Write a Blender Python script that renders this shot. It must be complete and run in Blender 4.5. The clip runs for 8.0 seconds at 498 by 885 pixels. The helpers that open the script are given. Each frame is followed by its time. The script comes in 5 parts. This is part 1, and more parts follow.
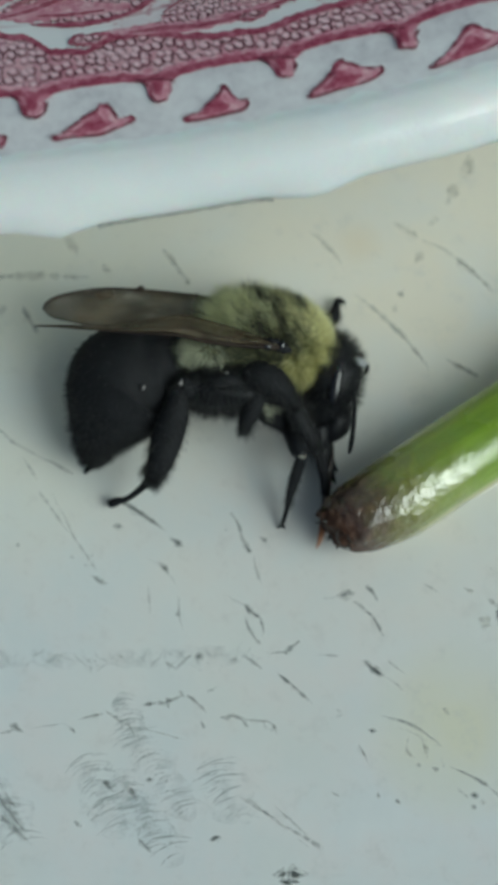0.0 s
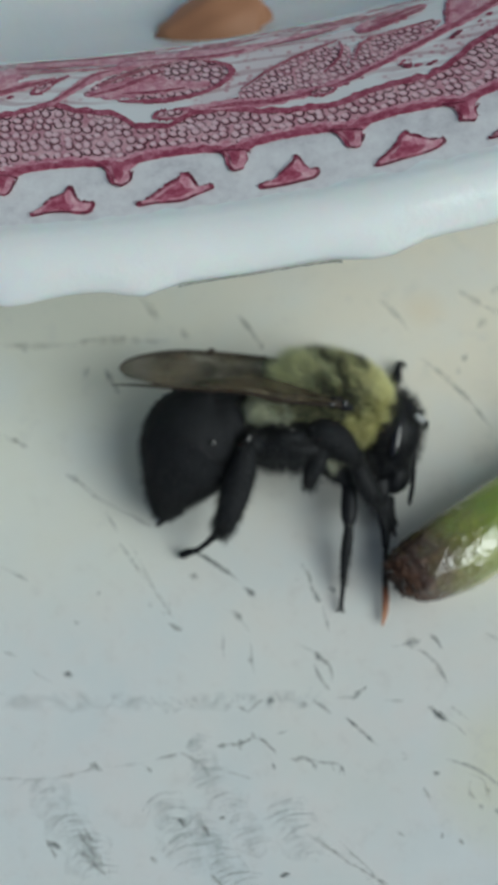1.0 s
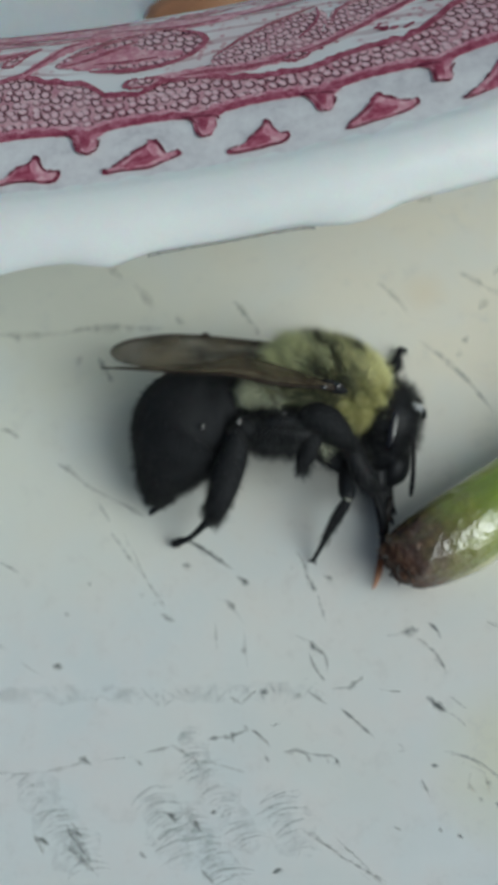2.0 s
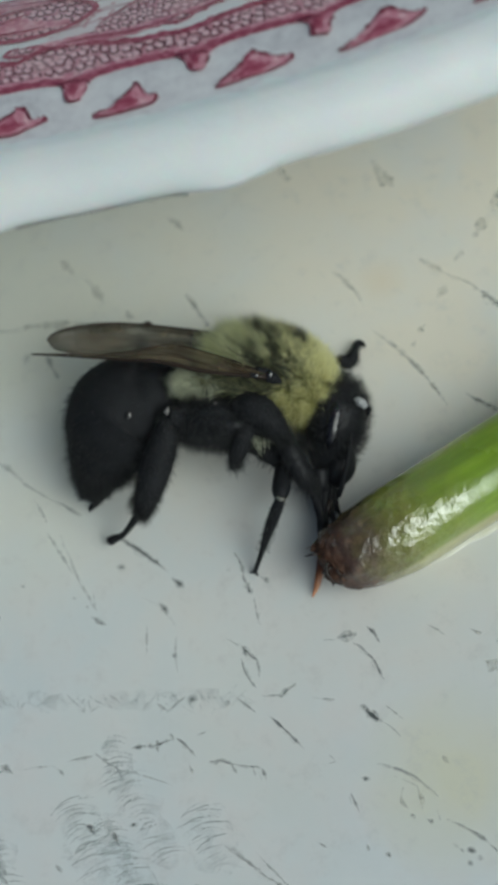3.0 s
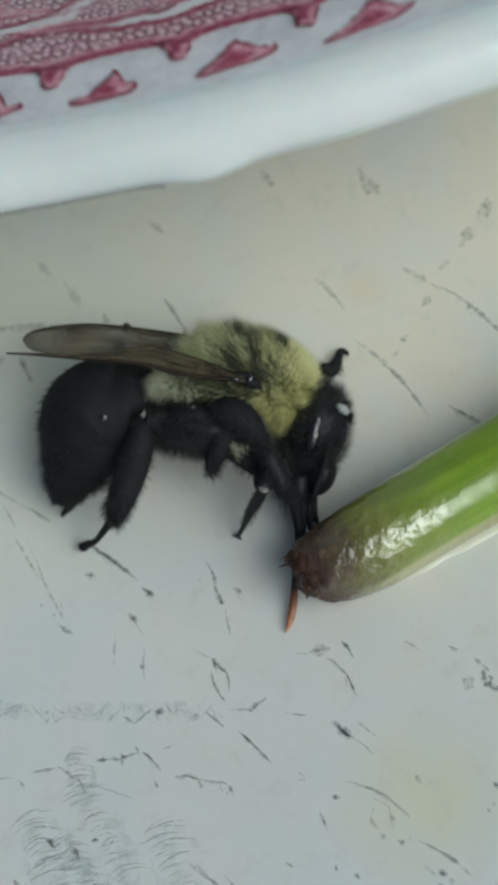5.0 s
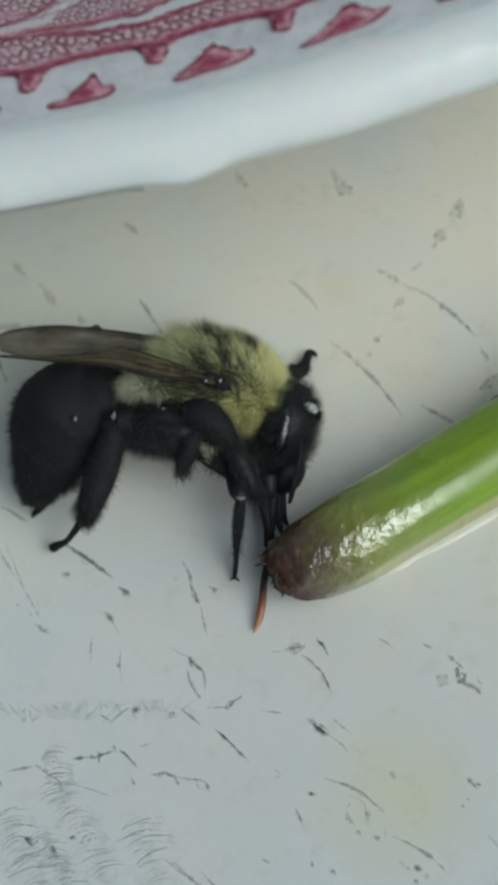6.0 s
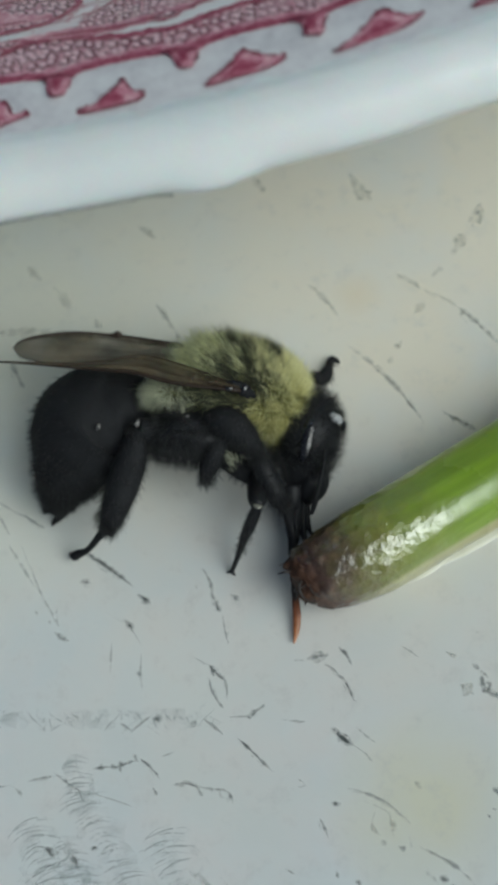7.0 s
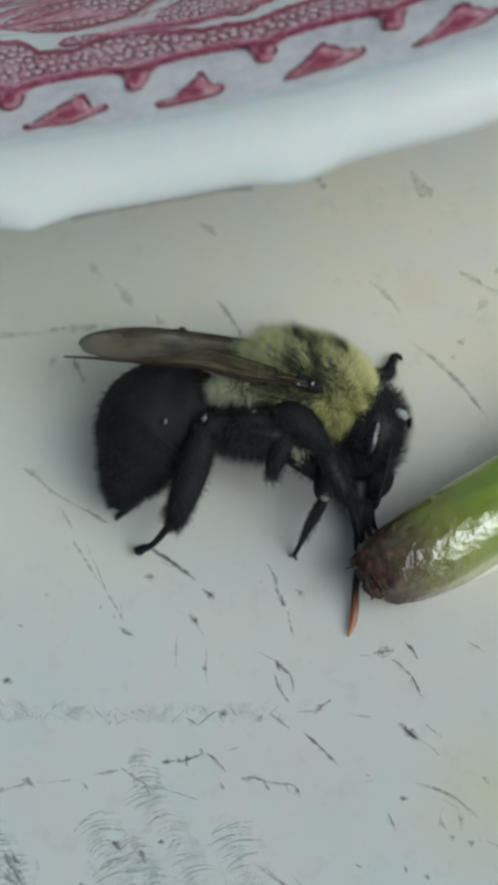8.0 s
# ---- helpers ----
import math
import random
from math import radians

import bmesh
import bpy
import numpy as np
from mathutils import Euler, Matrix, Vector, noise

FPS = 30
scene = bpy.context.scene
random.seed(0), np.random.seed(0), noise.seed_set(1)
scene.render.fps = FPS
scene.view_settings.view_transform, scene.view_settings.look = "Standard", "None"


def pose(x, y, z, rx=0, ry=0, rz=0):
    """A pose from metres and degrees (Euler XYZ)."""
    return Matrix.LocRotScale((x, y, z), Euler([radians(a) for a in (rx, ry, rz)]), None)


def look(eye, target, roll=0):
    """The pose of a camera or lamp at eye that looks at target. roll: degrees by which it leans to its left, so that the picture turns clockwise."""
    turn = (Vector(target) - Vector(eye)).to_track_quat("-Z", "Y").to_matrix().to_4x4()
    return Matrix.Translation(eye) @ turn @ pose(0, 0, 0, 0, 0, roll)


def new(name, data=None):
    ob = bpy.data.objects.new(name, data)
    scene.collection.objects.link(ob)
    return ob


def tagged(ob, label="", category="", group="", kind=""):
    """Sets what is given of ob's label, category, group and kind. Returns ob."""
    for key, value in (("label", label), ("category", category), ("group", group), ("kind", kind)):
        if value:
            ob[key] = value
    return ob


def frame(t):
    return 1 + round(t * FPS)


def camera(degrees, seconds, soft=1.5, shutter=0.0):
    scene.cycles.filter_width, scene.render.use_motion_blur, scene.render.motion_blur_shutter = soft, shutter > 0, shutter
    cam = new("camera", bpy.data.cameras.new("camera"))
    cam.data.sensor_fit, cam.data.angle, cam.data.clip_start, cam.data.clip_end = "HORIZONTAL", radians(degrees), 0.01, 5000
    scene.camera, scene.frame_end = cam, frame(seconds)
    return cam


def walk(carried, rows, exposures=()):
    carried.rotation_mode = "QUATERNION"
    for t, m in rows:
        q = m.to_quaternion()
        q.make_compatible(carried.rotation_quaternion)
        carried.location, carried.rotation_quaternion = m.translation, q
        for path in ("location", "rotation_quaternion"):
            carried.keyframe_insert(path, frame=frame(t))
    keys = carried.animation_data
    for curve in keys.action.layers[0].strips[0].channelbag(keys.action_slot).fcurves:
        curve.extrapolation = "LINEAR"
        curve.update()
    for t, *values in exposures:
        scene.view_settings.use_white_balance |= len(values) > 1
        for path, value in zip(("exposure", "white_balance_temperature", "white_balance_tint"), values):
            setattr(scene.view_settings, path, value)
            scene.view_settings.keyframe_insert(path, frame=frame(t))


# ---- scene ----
# ---------------------------------------------------------------- camera
MM = 0.001
cam = camera(16, 8.0, soft=4.5)
walk(cam, [
    (0.0, pose(0.00171, -0.01994, 0.08284, 16.331, 1.236, -10.420)),
    (0.2, pose(0.00261, -0.02044, 0.08447, 17.661, 1.322, -10.477)),
    (0.3, pose(0.00162, -0.01960, 0.08493, 17.698, 1.621, -10.187)),
    (0.5, pose(-0.00002, -0.02098, 0.08522, 18.334, 2.105, -9.536)),
    (1.0, pose(0.00131, -0.02314, 0.08646, 19.454, 3.371, -9.448)),
    (1.5, pose(0.00293, -0.02459, 0.08553, 20.182, 4.656, -9.566)),
    (1.7, pose(0.00304, -0.02464, 0.08497, 20.271, 4.704, -9.585)),
    (2.3, pose(0.00840, -0.02760, 0.08030, 21.360, 8.840, -8.120)),
    (2.8, pose(0.01280, -0.02995, 0.07645, 22.245, 12.221, -6.895)),
    (3.0, pose(0.01755, -0.02881, 0.07565, 23.268, 12.930, -6.679)),
    (3.2, pose(0.02000, -0.02792, 0.07450, 22.907, 12.626, -6.845)),
    (3.5, pose(0.02042, -0.02851, 0.07307, 23.286, 12.763, -6.582)),
    (3.8, pose(0.02078, -0.02843, 0.07338, 23.582, 12.877, -6.349)),
    (4.0, pose(0.01814, -0.02924, 0.07321, 24.579, 12.125, -5.864)),
    (4.2, pose(0.01597, -0.02958, 0.07307, 24.991, 11.894, -5.687)),
    (5.3, pose(0.01782, -0.02913, 0.07318, 24.652, 12.005, -5.540)),
    (5.5, pose(0.01781, -0.02954, 0.07322, 24.806, 11.750, -5.765)),
    (6.0, pose(0.01717, -0.02930, 0.07387, 24.489, 11.004, -6.098)),
    (6.5, pose(0.01740, -0.02852, 0.07398, 24.033, 10.807, -6.145)),
    (7.0, pose(0.01522, -0.02848, 0.07383, 24.386, 10.316, -6.359)),
    (7.5, pose(0.01366, -0.02860, 0.07387, 24.565, 10.283, -6.261)),
    (8.0, pose(0.01265, -0.02874, 0.07423, 24.662, 10.480, -6.051)),
], exposures=[(0.0, -0.69, 5750, -9), (0.5, -0.63, 5800, -5), (1.7, -0.63, 5800, -3), (2.8, -0.71, 5850, -4), (8.0, -0.71, 5820, -3)])
cam.data.dof.use_dof = True
cam.data.dof.focus_distance = 0.0765
cam.data.dof.aperture_fstop = 88.0

# ---------------------------------------------------------------- light
SUN_UP, SUN_ROUND = radians(43), radians(126)
world = bpy.data.worlds.new("sky")
scene.world = world
world.use_nodes = True
wn = world.node_tree
sky = wn.nodes.new("ShaderNodeTexSky")
sky.sky_type = "NISHITA"
sky.sun_disc = False
sky.sun_elevation, sky.sun_rotation = SUN_UP, SUN_ROUND
sky.dust_density, sky.air_density, sky.ozone_density = 6.0, 0.6, 0.6
bg = wn.nodes["Background"]
bg.inputs["Strength"].default_value = 0.085
wn.links.new(sky.outputs[0], bg.inputs["Color"])
sun = new("sun", bpy.data.lights.new("sun", "SUN"))
sun.data.energy, sun.data.angle, sun.data.color = 2.4, radians(44), (1.0, 0.97, 0.93)
sun.matrix_world = look((0.3 * math.sin(SUN_ROUND), 0.3 * math.cos(SUN_ROUND), 0.3 * math.tan(SUN_UP)), (0, 0, 0))


# ---------------------------------------------------------------- materials
class Nodes:
    """A small hand for wiring one material."""

    def __init__(self, name):
        self.mat = bpy.data.materials.new(name)
        self.mat.use_nodes = True
        self.t = self.mat.node_tree
        self.bsdf = self.t.nodes["Principled BSDF"]

    def add(self, kind, **values):
        n = self.t.nodes.new(kind)
        for k, v in values.items():
            n.inputs[k.replace("_", " ")].default_value = v
        return n

    def link(self, a, b):
        self.t.links.new(a, b)

    def coords(self):
        return self.add("ShaderNodeTexCoord").outputs["Object"]

    def polar(self):
        """Millimetres along the plate's edge, and radius, from the object's own axes."""
        x = self.add("ShaderNodeSeparateXYZ")
        self.link(self.coords(), x.inputs[0])
        turn = self.add("ShaderNodeMath")
        turn.operation = "ARCTAN2"
        self.link(x.outputs[0], turn.inputs[0])
        minus = self.add("ShaderNodeMath")
        minus.operation = "MULTIPLY"
        self.link(x.outputs[1], minus.inputs[0])
        minus.inputs[1].default_value = -1
        self.link(minus.outputs[0], turn.inputs[1])
        arc = self.add("ShaderNodeMath")
        arc.operation = "MULTIPLY"
        self.link(turn.outputs[0], arc.inputs[0])
        arc.inputs[1].default_value = 0.086
        flat = self.add("ShaderNodeCombineXYZ")
        self.link(x.outputs[0], flat.inputs[0])
        self.link(x.outputs[1], flat.inputs[1])
        far = self.add("ShaderNodeVectorMath")
        far.operation = "LENGTH"
        self.link(flat.outputs[0], far.inputs[0])
        out = self.add("ShaderNodeCombineXYZ")
        self.link(arc.outputs[0], out.inputs[0])
        self.link(far.outputs["Value"], out.inputs[1])
        return out.outputs[0]

    def noise(self, scale, detail=4.0, rough=0.55):
        n = self.add("ShaderNodeTexNoise", Scale=scale, Detail=detail, Roughness=rough)
        self.link(self.coords(), n.inputs["Vector"])
        return n.outputs["Fac"]

    def voronoi(self, scale, feature="F1"):
        n = self.add("ShaderNodeTexVoronoi", Scale=scale)
        n.feature = feature
        self.link(self.coords(), n.inputs["Vector"])
        return n.outputs["Distance"]

    def ramp(self, fac, stops):
        n = self.add("ShaderNodeValToRGB")
        e = n.color_ramp.elements
        while len(e) < len(stops):
            e.new(0.5)
        for el, (p, c) in zip(e, stops):
            el.position, el.color = p, (*c, 1) if len(c) == 3 else c
        self.link(fac, n.inputs[0])
        return n.outputs[0]

    def mix(self, fac, a, b, mode="MIX"):
        n = self.t.nodes.new("ShaderNodeMix")
        n.data_type, n.blend_type = "RGBA", mode
        for value, socket in ((fac, n.inputs[0]), (a, n.inputs[6]), (b, n.inputs[7])):
            if isinstance(value, bpy.types.NodeSocket):
                self.link(value, socket)
            elif isinstance(value, (int, float)):
                socket.default_value = value
            else:
                socket.default_value = (*value, 1)
        return n.outputs[2]

    def colour(self, c):
        if isinstance(c, bpy.types.NodeSocket):
            self.link(c, self.bsdf.inputs["Base Color"])
        else:
            self.bsdf.inputs["Base Color"].default_value = (*c, 1)
        return self

    def rough(self, r):
        if isinstance(r, bpy.types.NodeSocket):
            self.link(r, self.bsdf.inputs["Roughness"])
        else:
            self.bsdf.inputs["Roughness"].default_value = r
        return self

    def bump(self, height, strength, distance):
        n = self.add("ShaderNodeBump", Strength=strength, Distance=distance)
        self.link(height, n.inputs["Height"])
        self.link(n.outputs[0], self.bsdf.inputs["Normal"])
        self.link(n.outputs[0], self.bsdf.inputs["Coat Normal"])
        return self

    def set(self, **values):
        for k, v in values.items():
            self.bsdf.inputs[k.replace("_", " ")].default_value = v
        return self


def mat_paint():
    m = Nodes("white_paint")
    base = m.ramp(m.noise(170, 5, 0.6), [(0.3, (0.645, 0.69, 0.70)), (0.7, (0.715, 0.75, 0.755))])
    base = m.mix(m.ramp(m.noise(330, 4, 0.6), [(0.42, (0, 0, 0)), (0.66, (0.7, 0.7, 0.7))]), base, (0.71, 0.70, 0.695))
    warm = m.ramp(m.noise(60, 3, 0.5), [(0.5, (0, 0, 0)), (0.72, (0.4, 0.4, 0.4))])
    c = m.mix(warm, base, (0.74, 0.72, 0.63))
    for at, size, tone in (((-0.006, 0.016, 0), 0.020, (0.70, 0.705, 0.615)), ((0.020, 0.018, 0), 0.030, (0.76, 0.715, 0.61)), ((0.0112, -0.0112, 0), 0.0045, (0.70, 0.70, 0.57)), ((0.0117, 0.0136, 0), 0.0014, (0.73, 0.66, 0.53))):
        place = m.add("ShaderNodeMapping")
        place.vector_type = "TEXTURE"
        place.inputs["Location"].default_value = at
        place.inputs["Scale"].default_value = (size, size, size)
        m.link(m.coords(), place.inputs[0])
        ball = m.add("ShaderNodeTexGradient")
        ball.gradient_type = "SPHERICAL"
        m.link(place.outputs[0], ball.inputs[0])
        ragged = m.add("ShaderNodeMath")
        ragged.operation = "MULTIPLY"
        m.link(ball.outputs["Fac"], ragged.inputs[0])
        m.link(m.ramp(m.noise(160, 4), [(0.3, (0.5, 0.5, 0.5)), (0.7, (1.9, 1.9, 1.9))]), ragged.inputs[1])
        ragged.use_clamp = True
        c = m.mix(ragged.outputs[0], c, tone)
    dirt = m.ramp(m.noise(650, 7, 0.75), [(0.54, (0, 0, 0)), (0.76, (0.5, 0.5, 0.5))])
    c = m.mix(dirt, c, (0.50, 0.52, 0.51))
    return m.colour(c).rough(0.38).bump(m.noise(900, 4), 0.12, 0.0001).mat


def mat_glaze():
    m = Nodes("milk_glaze")
    c = m.ramp(m.noise(160, 3), [(0.3, (0.75, 0.80, 0.81)), (0.7, (0.82, 0.855, 0.86))])
    skin = m.mix(0.35, m.noise(260, 3, 0.5), m.noise(1100, 3, 0.6))
    return m.colour(c).rough(0.3).bump(skin, 0.3, 0.0005).set(Coat_Weight=0.7, Coat_Roughness=0.07, Subsurface_Weight=0.25, Subsurface_Scale=0.0012).mat


def mat_red():
    m = Nodes("red_transfer")
    c = m.ramp(m.noise(2600, 6, 0.8), [(0.3, (0.17, 0.018, 0.045)), (0.48, (0.34, 0.065, 0.115)), (0.68, (0.60, 0.26, 0.34))])
    return m.colour(c).rough(0.3).bump(m.noise(900, 3), 0.2, 0.0001).mat


def mat_fill(name, scale, dark):
    m = Nodes(name)
    p = m.polar()
    warp = m.add("ShaderNodeTexNoise", Scale=700.0, Detail=2.0)
    m.link(p, warp.inputs["Vector"])
    bend = m.add("ShaderNodeVectorMath")
    bend.operation = "MULTIPLY_ADD"
    m.link(warp.outputs["Color"], bend.inputs[0])
    bend.inputs[1].default_value = (0.0004, 0.0004, 0)
    m.link(p, bend.inputs[2])
    aside = m.add("ShaderNodeVectorMath")
    m.link(bend.outputs[0], aside.inputs[0])
    aside.inputs[1].default_value = (-0.00005, -0.00009, 0)
    cells = []
    for at in (bend, aside):
        v = m.add("ShaderNodeTexVoronoi", Scale=scale, Randomness=0.5)
        v.voronoi_dimensions = "2D"
        m.link(at.outputs[0], v.inputs["Vector"])
        cells.append(v.outputs["Distance"])
    ground = m.mix(m.ramp(m.noise(900, 5, 0.7), [(0.35, (0, 0, 0)), (0.65, (1, 1, 1))]), (0.52, 0.22, 0.28), (0.78, 0.54, 0.58))
    ring = m.ramp(cells[1], [(0.23, (0, 0, 0)), (0.33, (1, 1, 1)), (0.45, (1, 1, 1)), (0.54, (0.12, 0.12, 0.12))])
    core = m.ramp(cells[0], [(0.24, (1, 1, 1)), (0.34, (0, 0, 0))])
    worn = m.ramp(m.noise(1100, 2), [(0.34, (0.45, 0.45, 0.45)), (0.5, (dark, dark, dark))])
    c = m.mix(m.mix(1.0, ring, worn, "MULTIPLY"), ground, (0.10, 0.018, 0.03))
    c = m.mix(core, c, m.mix(m.noise(1900, 3), (0.64, 0.41, 0.46), (0.83, 0.66, 0.70)))
    return m.colour(c).rough(0.3).bump(cells[0], 0.35, 0.00012).mat


def mat_rose():
    m = Nodes("thin_crimson_wash")
    c = m.ramp(m.noise(1700, 6, 0.75), [(0.33, (0.40, 0.09, 0.15)), (0.48, (0.60, 0.27, 0.34)), (0.66, (0.78, 0.56, 0.60))])
    return m.colour(c).rough(0.3).mat


def mat_bleed():
    m = Nodes("pink_tinged_glaze")
    c = m.ramp(m.mix(0.5, m.noise(420, 5, 0.65), m.noise(1600, 4, 0.7)), [(0.36, (0.60, 0.60, 0.63)), (0.5, (0.73, 0.735, 0.755)), (0.66, (0.82, 0.84, 0.85))])
    return m.colour(c).rough(0.25).bump(m.noise(900, 4, 0.6), 0.3, 0.00012).set(Coat_Weight=0.7, Coat_Roughness=0.1).mat


def mat_lace():
    m = Nodes("scrolling_rose_print")
    p = m.polar()
    lean = m.add("ShaderNodeMapping")
    lean.inputs["Rotation"].default_value = (0, 0, radians(-14))
    lean.inputs["Scale"].default_value = (0.35, 1.0, 1.0)
    m.link(p, lean.inputs[0])
    lines = m.add("ShaderNodeTexWave", Scale=380.0, Distortion=14.0, Detail=3.0, Detail_Scale=0.6)
    lines.bands_direction = "Y"
    m.link(lean.outputs[0], lines.inputs[0])
    patch = m.add("ShaderNodeTexNoise", Scale=420.0, Detail=2.0)
    m.link(lean.outputs[0], patch.inputs["Vector"])
    dots = m.add("ShaderNodeTexVoronoi", Scale=2700.0)
    m.link(p, dots.inputs["Vector"])
    glaze = m.mix(m.noise(160, 3), (0.79, 0.83, 0.835), (0.86, 0.88, 0.88))
    line = m.ramp(lines.outputs["Fac"], [(0.70, (0, 0, 0)), (0.9, (0.35, 0.35, 0.35))])
    area = m.ramp(patch.outputs["Fac"], [(0.50, (0, 0, 0)), (0.56, (1, 1, 1))])
    spot = m.ramp(dots.outputs["Distance"], [(0.2, (1, 1, 1)), (0.42, (0, 0, 0))])
    rose = m.mix(m.noise(900, 4), (0.26, 0.05, 0.08), (0.46, 0.17, 0.22))
    c = m.mix(m.mix(1.0, area, m.mix(0.5, spot, (0.5, 0.5, 0.5)), "MULTIPLY"), glaze, (0.55, 0.27, 0.32))
    c = m.mix(m.mix(1.0, line, m.ramp(patch.outputs["Fac"], [(0.38, (0, 0, 0)), (0.5, (1, 1, 1))]), "MULTIPLY"), c, rose)
    return m.colour(c).rough(0.25).mat


def mat_wash():
    m = Nodes("pale_rose_wash")
    n = m.ramp(m.noise(1100, 6, 0.75), [(0.38, (0.24, 0.045, 0.075)), (0.52, (0.46, 0.17, 0.22)), (0.68, (0.68, 0.50, 0.53))])
    return m.colour(n).rough(0.3).mat


def mat_chitin(name, c1, c2, rough, coat=0.0):
    m = Nodes(name)
    c = m.mix(m.noise(1800, 4), c1, c2)
    return m.colour(c).rough(rough).bump(m.noise(5200, 3), 0.3, 0.00005).set(Coat_Weight=coat, Coat_Roughness=0.2, Specular_IOR_Level=0.5 if coat else 0.22).mat


def mat_hair(name, c1, c2):
    m = Nodes(name)
    g = m.add("ShaderNodeNewGeometry")
    return m.colour(m.mix(g.outputs["Random Per Island"], c1, c2)).rough(0.6).mat


def mat_wing():
    m = Nodes("smoky_wing_membrane")
    c = m.mix(m.ramp(m.noise(700, 6, 0.7), [(0.36, (0, 0, 0)), (0.64, (1, 1, 1))]), (0.022, 0.018, 0.011), (0.16, 0.125, 0.072))
    m.colour(c).rough(0.4).bump(m.noise(2600, 3), 0.3, 0.00008)
    m.link(m.ramp(m.noise(420, 4, 0.65), [(0.3, (0.45, 0.45, 0.45)), (0.7, (0.82, 0.82, 0.82))]), m.bsdf.inputs["Alpha"])
    return m.mat


def mat_stalk():
    m = Nodes("wet_green_stalk")
    x = m.add("ShaderNodeSeparateXYZ")
    m.link(m.coords(), x.inputs[0])
    stretch = m.add("ShaderNodeMapping")
    stretch.inputs["Scale"].default_value = (90, 900, 900)
    m.link(m.coords(), stretch.inputs[0])
    grain = m.add("ShaderNodeTexNoise", Scale=1.0, Detail=6.0, Roughness=0.65)
    m.link(stretch.outputs[0], grain.inputs["Vector"])
    green = m.ramp(grain.outputs["Fac"], [(0.3, (0.12, 0.20, 0.006)), (0.52, (0.20, 0.32, 0.014)), (0.75, (0.31, 0.42, 0.05))])
    wob = m.add("ShaderNodeMath")
    wob.operation = "MULTIPLY_ADD"
    m.link(m.noise(620, 5, 0.6), wob.inputs[0])
    wob.inputs[1].default_value = 0.0042
    m.link(x.outputs[0], wob.inputs[2])
    # the wilt runs further along the underside than on top
    low = m.add("ShaderNodeMath")
    low.operation = "MULTIPLY_ADD"
    m.link(x.outputs[1], low.inputs[0])
    low.inputs[1].default_value = 0.22
    m.link(wob.outputs[0], low.inputs[2])
    brown = m.ramp(m.noise(1500, 6, 0.7), [(0.3, (0.020, 0.008, 0.005)), (0.52, (0.062, 0.028, 0.015)), (0.74, (0.17, 0.092, 0.055))])
    olive = m.ramp(m.noise(1100, 4), [(0.3, (0.11, 0.082, 0.010)), (0.7, (0.21, 0.175, 0.025))])

    def fade(source, start, end):
        n = m.add("ShaderNodeMapRange")
        m.link(source, n.inputs[0])
        for k, v in ((1, start), (2, end), (3, 1.0), (4, 0.0)):
            n.inputs[k].default_value = v
        return n.outputs[0]

    end = fade(wob.outputs[0], 0.0031, 0.0060)
    wilt = fade(low.outputs[0], 0.0032, 0.0098)
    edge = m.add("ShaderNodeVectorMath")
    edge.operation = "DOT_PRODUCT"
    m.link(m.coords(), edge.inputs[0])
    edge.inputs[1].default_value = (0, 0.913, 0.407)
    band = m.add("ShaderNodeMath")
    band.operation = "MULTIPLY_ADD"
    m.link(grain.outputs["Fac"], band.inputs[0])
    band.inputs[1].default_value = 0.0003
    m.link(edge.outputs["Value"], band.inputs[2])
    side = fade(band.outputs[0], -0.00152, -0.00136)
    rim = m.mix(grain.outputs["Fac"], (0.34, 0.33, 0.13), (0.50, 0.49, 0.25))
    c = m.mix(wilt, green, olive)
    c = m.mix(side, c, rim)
    c = m.mix(end, c, brown)
    dry = m.ramp(end, [(0.0, (0.33, 0.33, 0.33)), (0.9, (0.72, 0.72, 0.72))])
    # wrinkled skin by the cut end, satin further along
    taut = fade(wob.outputs[0], 0.0072, 0.0108)
    cells = m.add("ShaderNodeTexVoronoi", Scale=1.0, Randomness=1.0)
    grid = m.add("ShaderNodeMapping")
    grid.inputs["Scale"].default_value = (1500, 2100, 2100)
    m.link(m.coords(), grid.inputs[0])
    m.link(grid.outputs[0], cells.inputs["Vector"])
    lumps = m.mix(0.45, m.noise(2100, 4, 0.65), cells.outputs["Distance"])
    amount = m.ramp(taut, [(0.0, (0.10, 0.10, 0.10)), (1.0, (1, 1, 1))])
    pucker = m.ramp(fade(wob.outputs[0], 0.0050, 0.0072), [(0.0, (1, 1, 1)), (1.0, (2.4, 2.4, 2.4))])
    wrinkle = m.mix(1.0, m.mix(1.0, lumps, amount, "MULTIPLY"), pucker, "MULTIPLY")
    wet = m.ramp(taut, [(0.0, (0.34, 0.34, 0.34)), (0.9, (1, 1, 1))])
    crust = m.ramp(fade(wob.outputs[0], 0.0024, 0.0038), [(0.2, (1, 1, 1)), (0.85, (0.05, 0.05, 0.05))])
    m.link(m.mix(1.0, wet, crust, "MULTIPLY"), m.bsdf.inputs["Coat Weight"])
    film = m.ramp(taut, [(0.0, (0.30, 0.30, 0.30)), (0.9, (0.05, 0.05, 0.05))])
    m.link(film, m.bsdf.inputs["Coat Roughness"])
    return m.colour(c).rough(dry).bump(wrinkle, 0.58, 0.00015).set(Coat_IOR=2.1, Specular_IOR_Level=0.3).mat


def mat_plain(name, c1, c2, rough, scale=800):
    m = Nodes(name)
    return m.colour(m.mix(m.noise(scale, 4), c1, c2)).rough(rough).mat


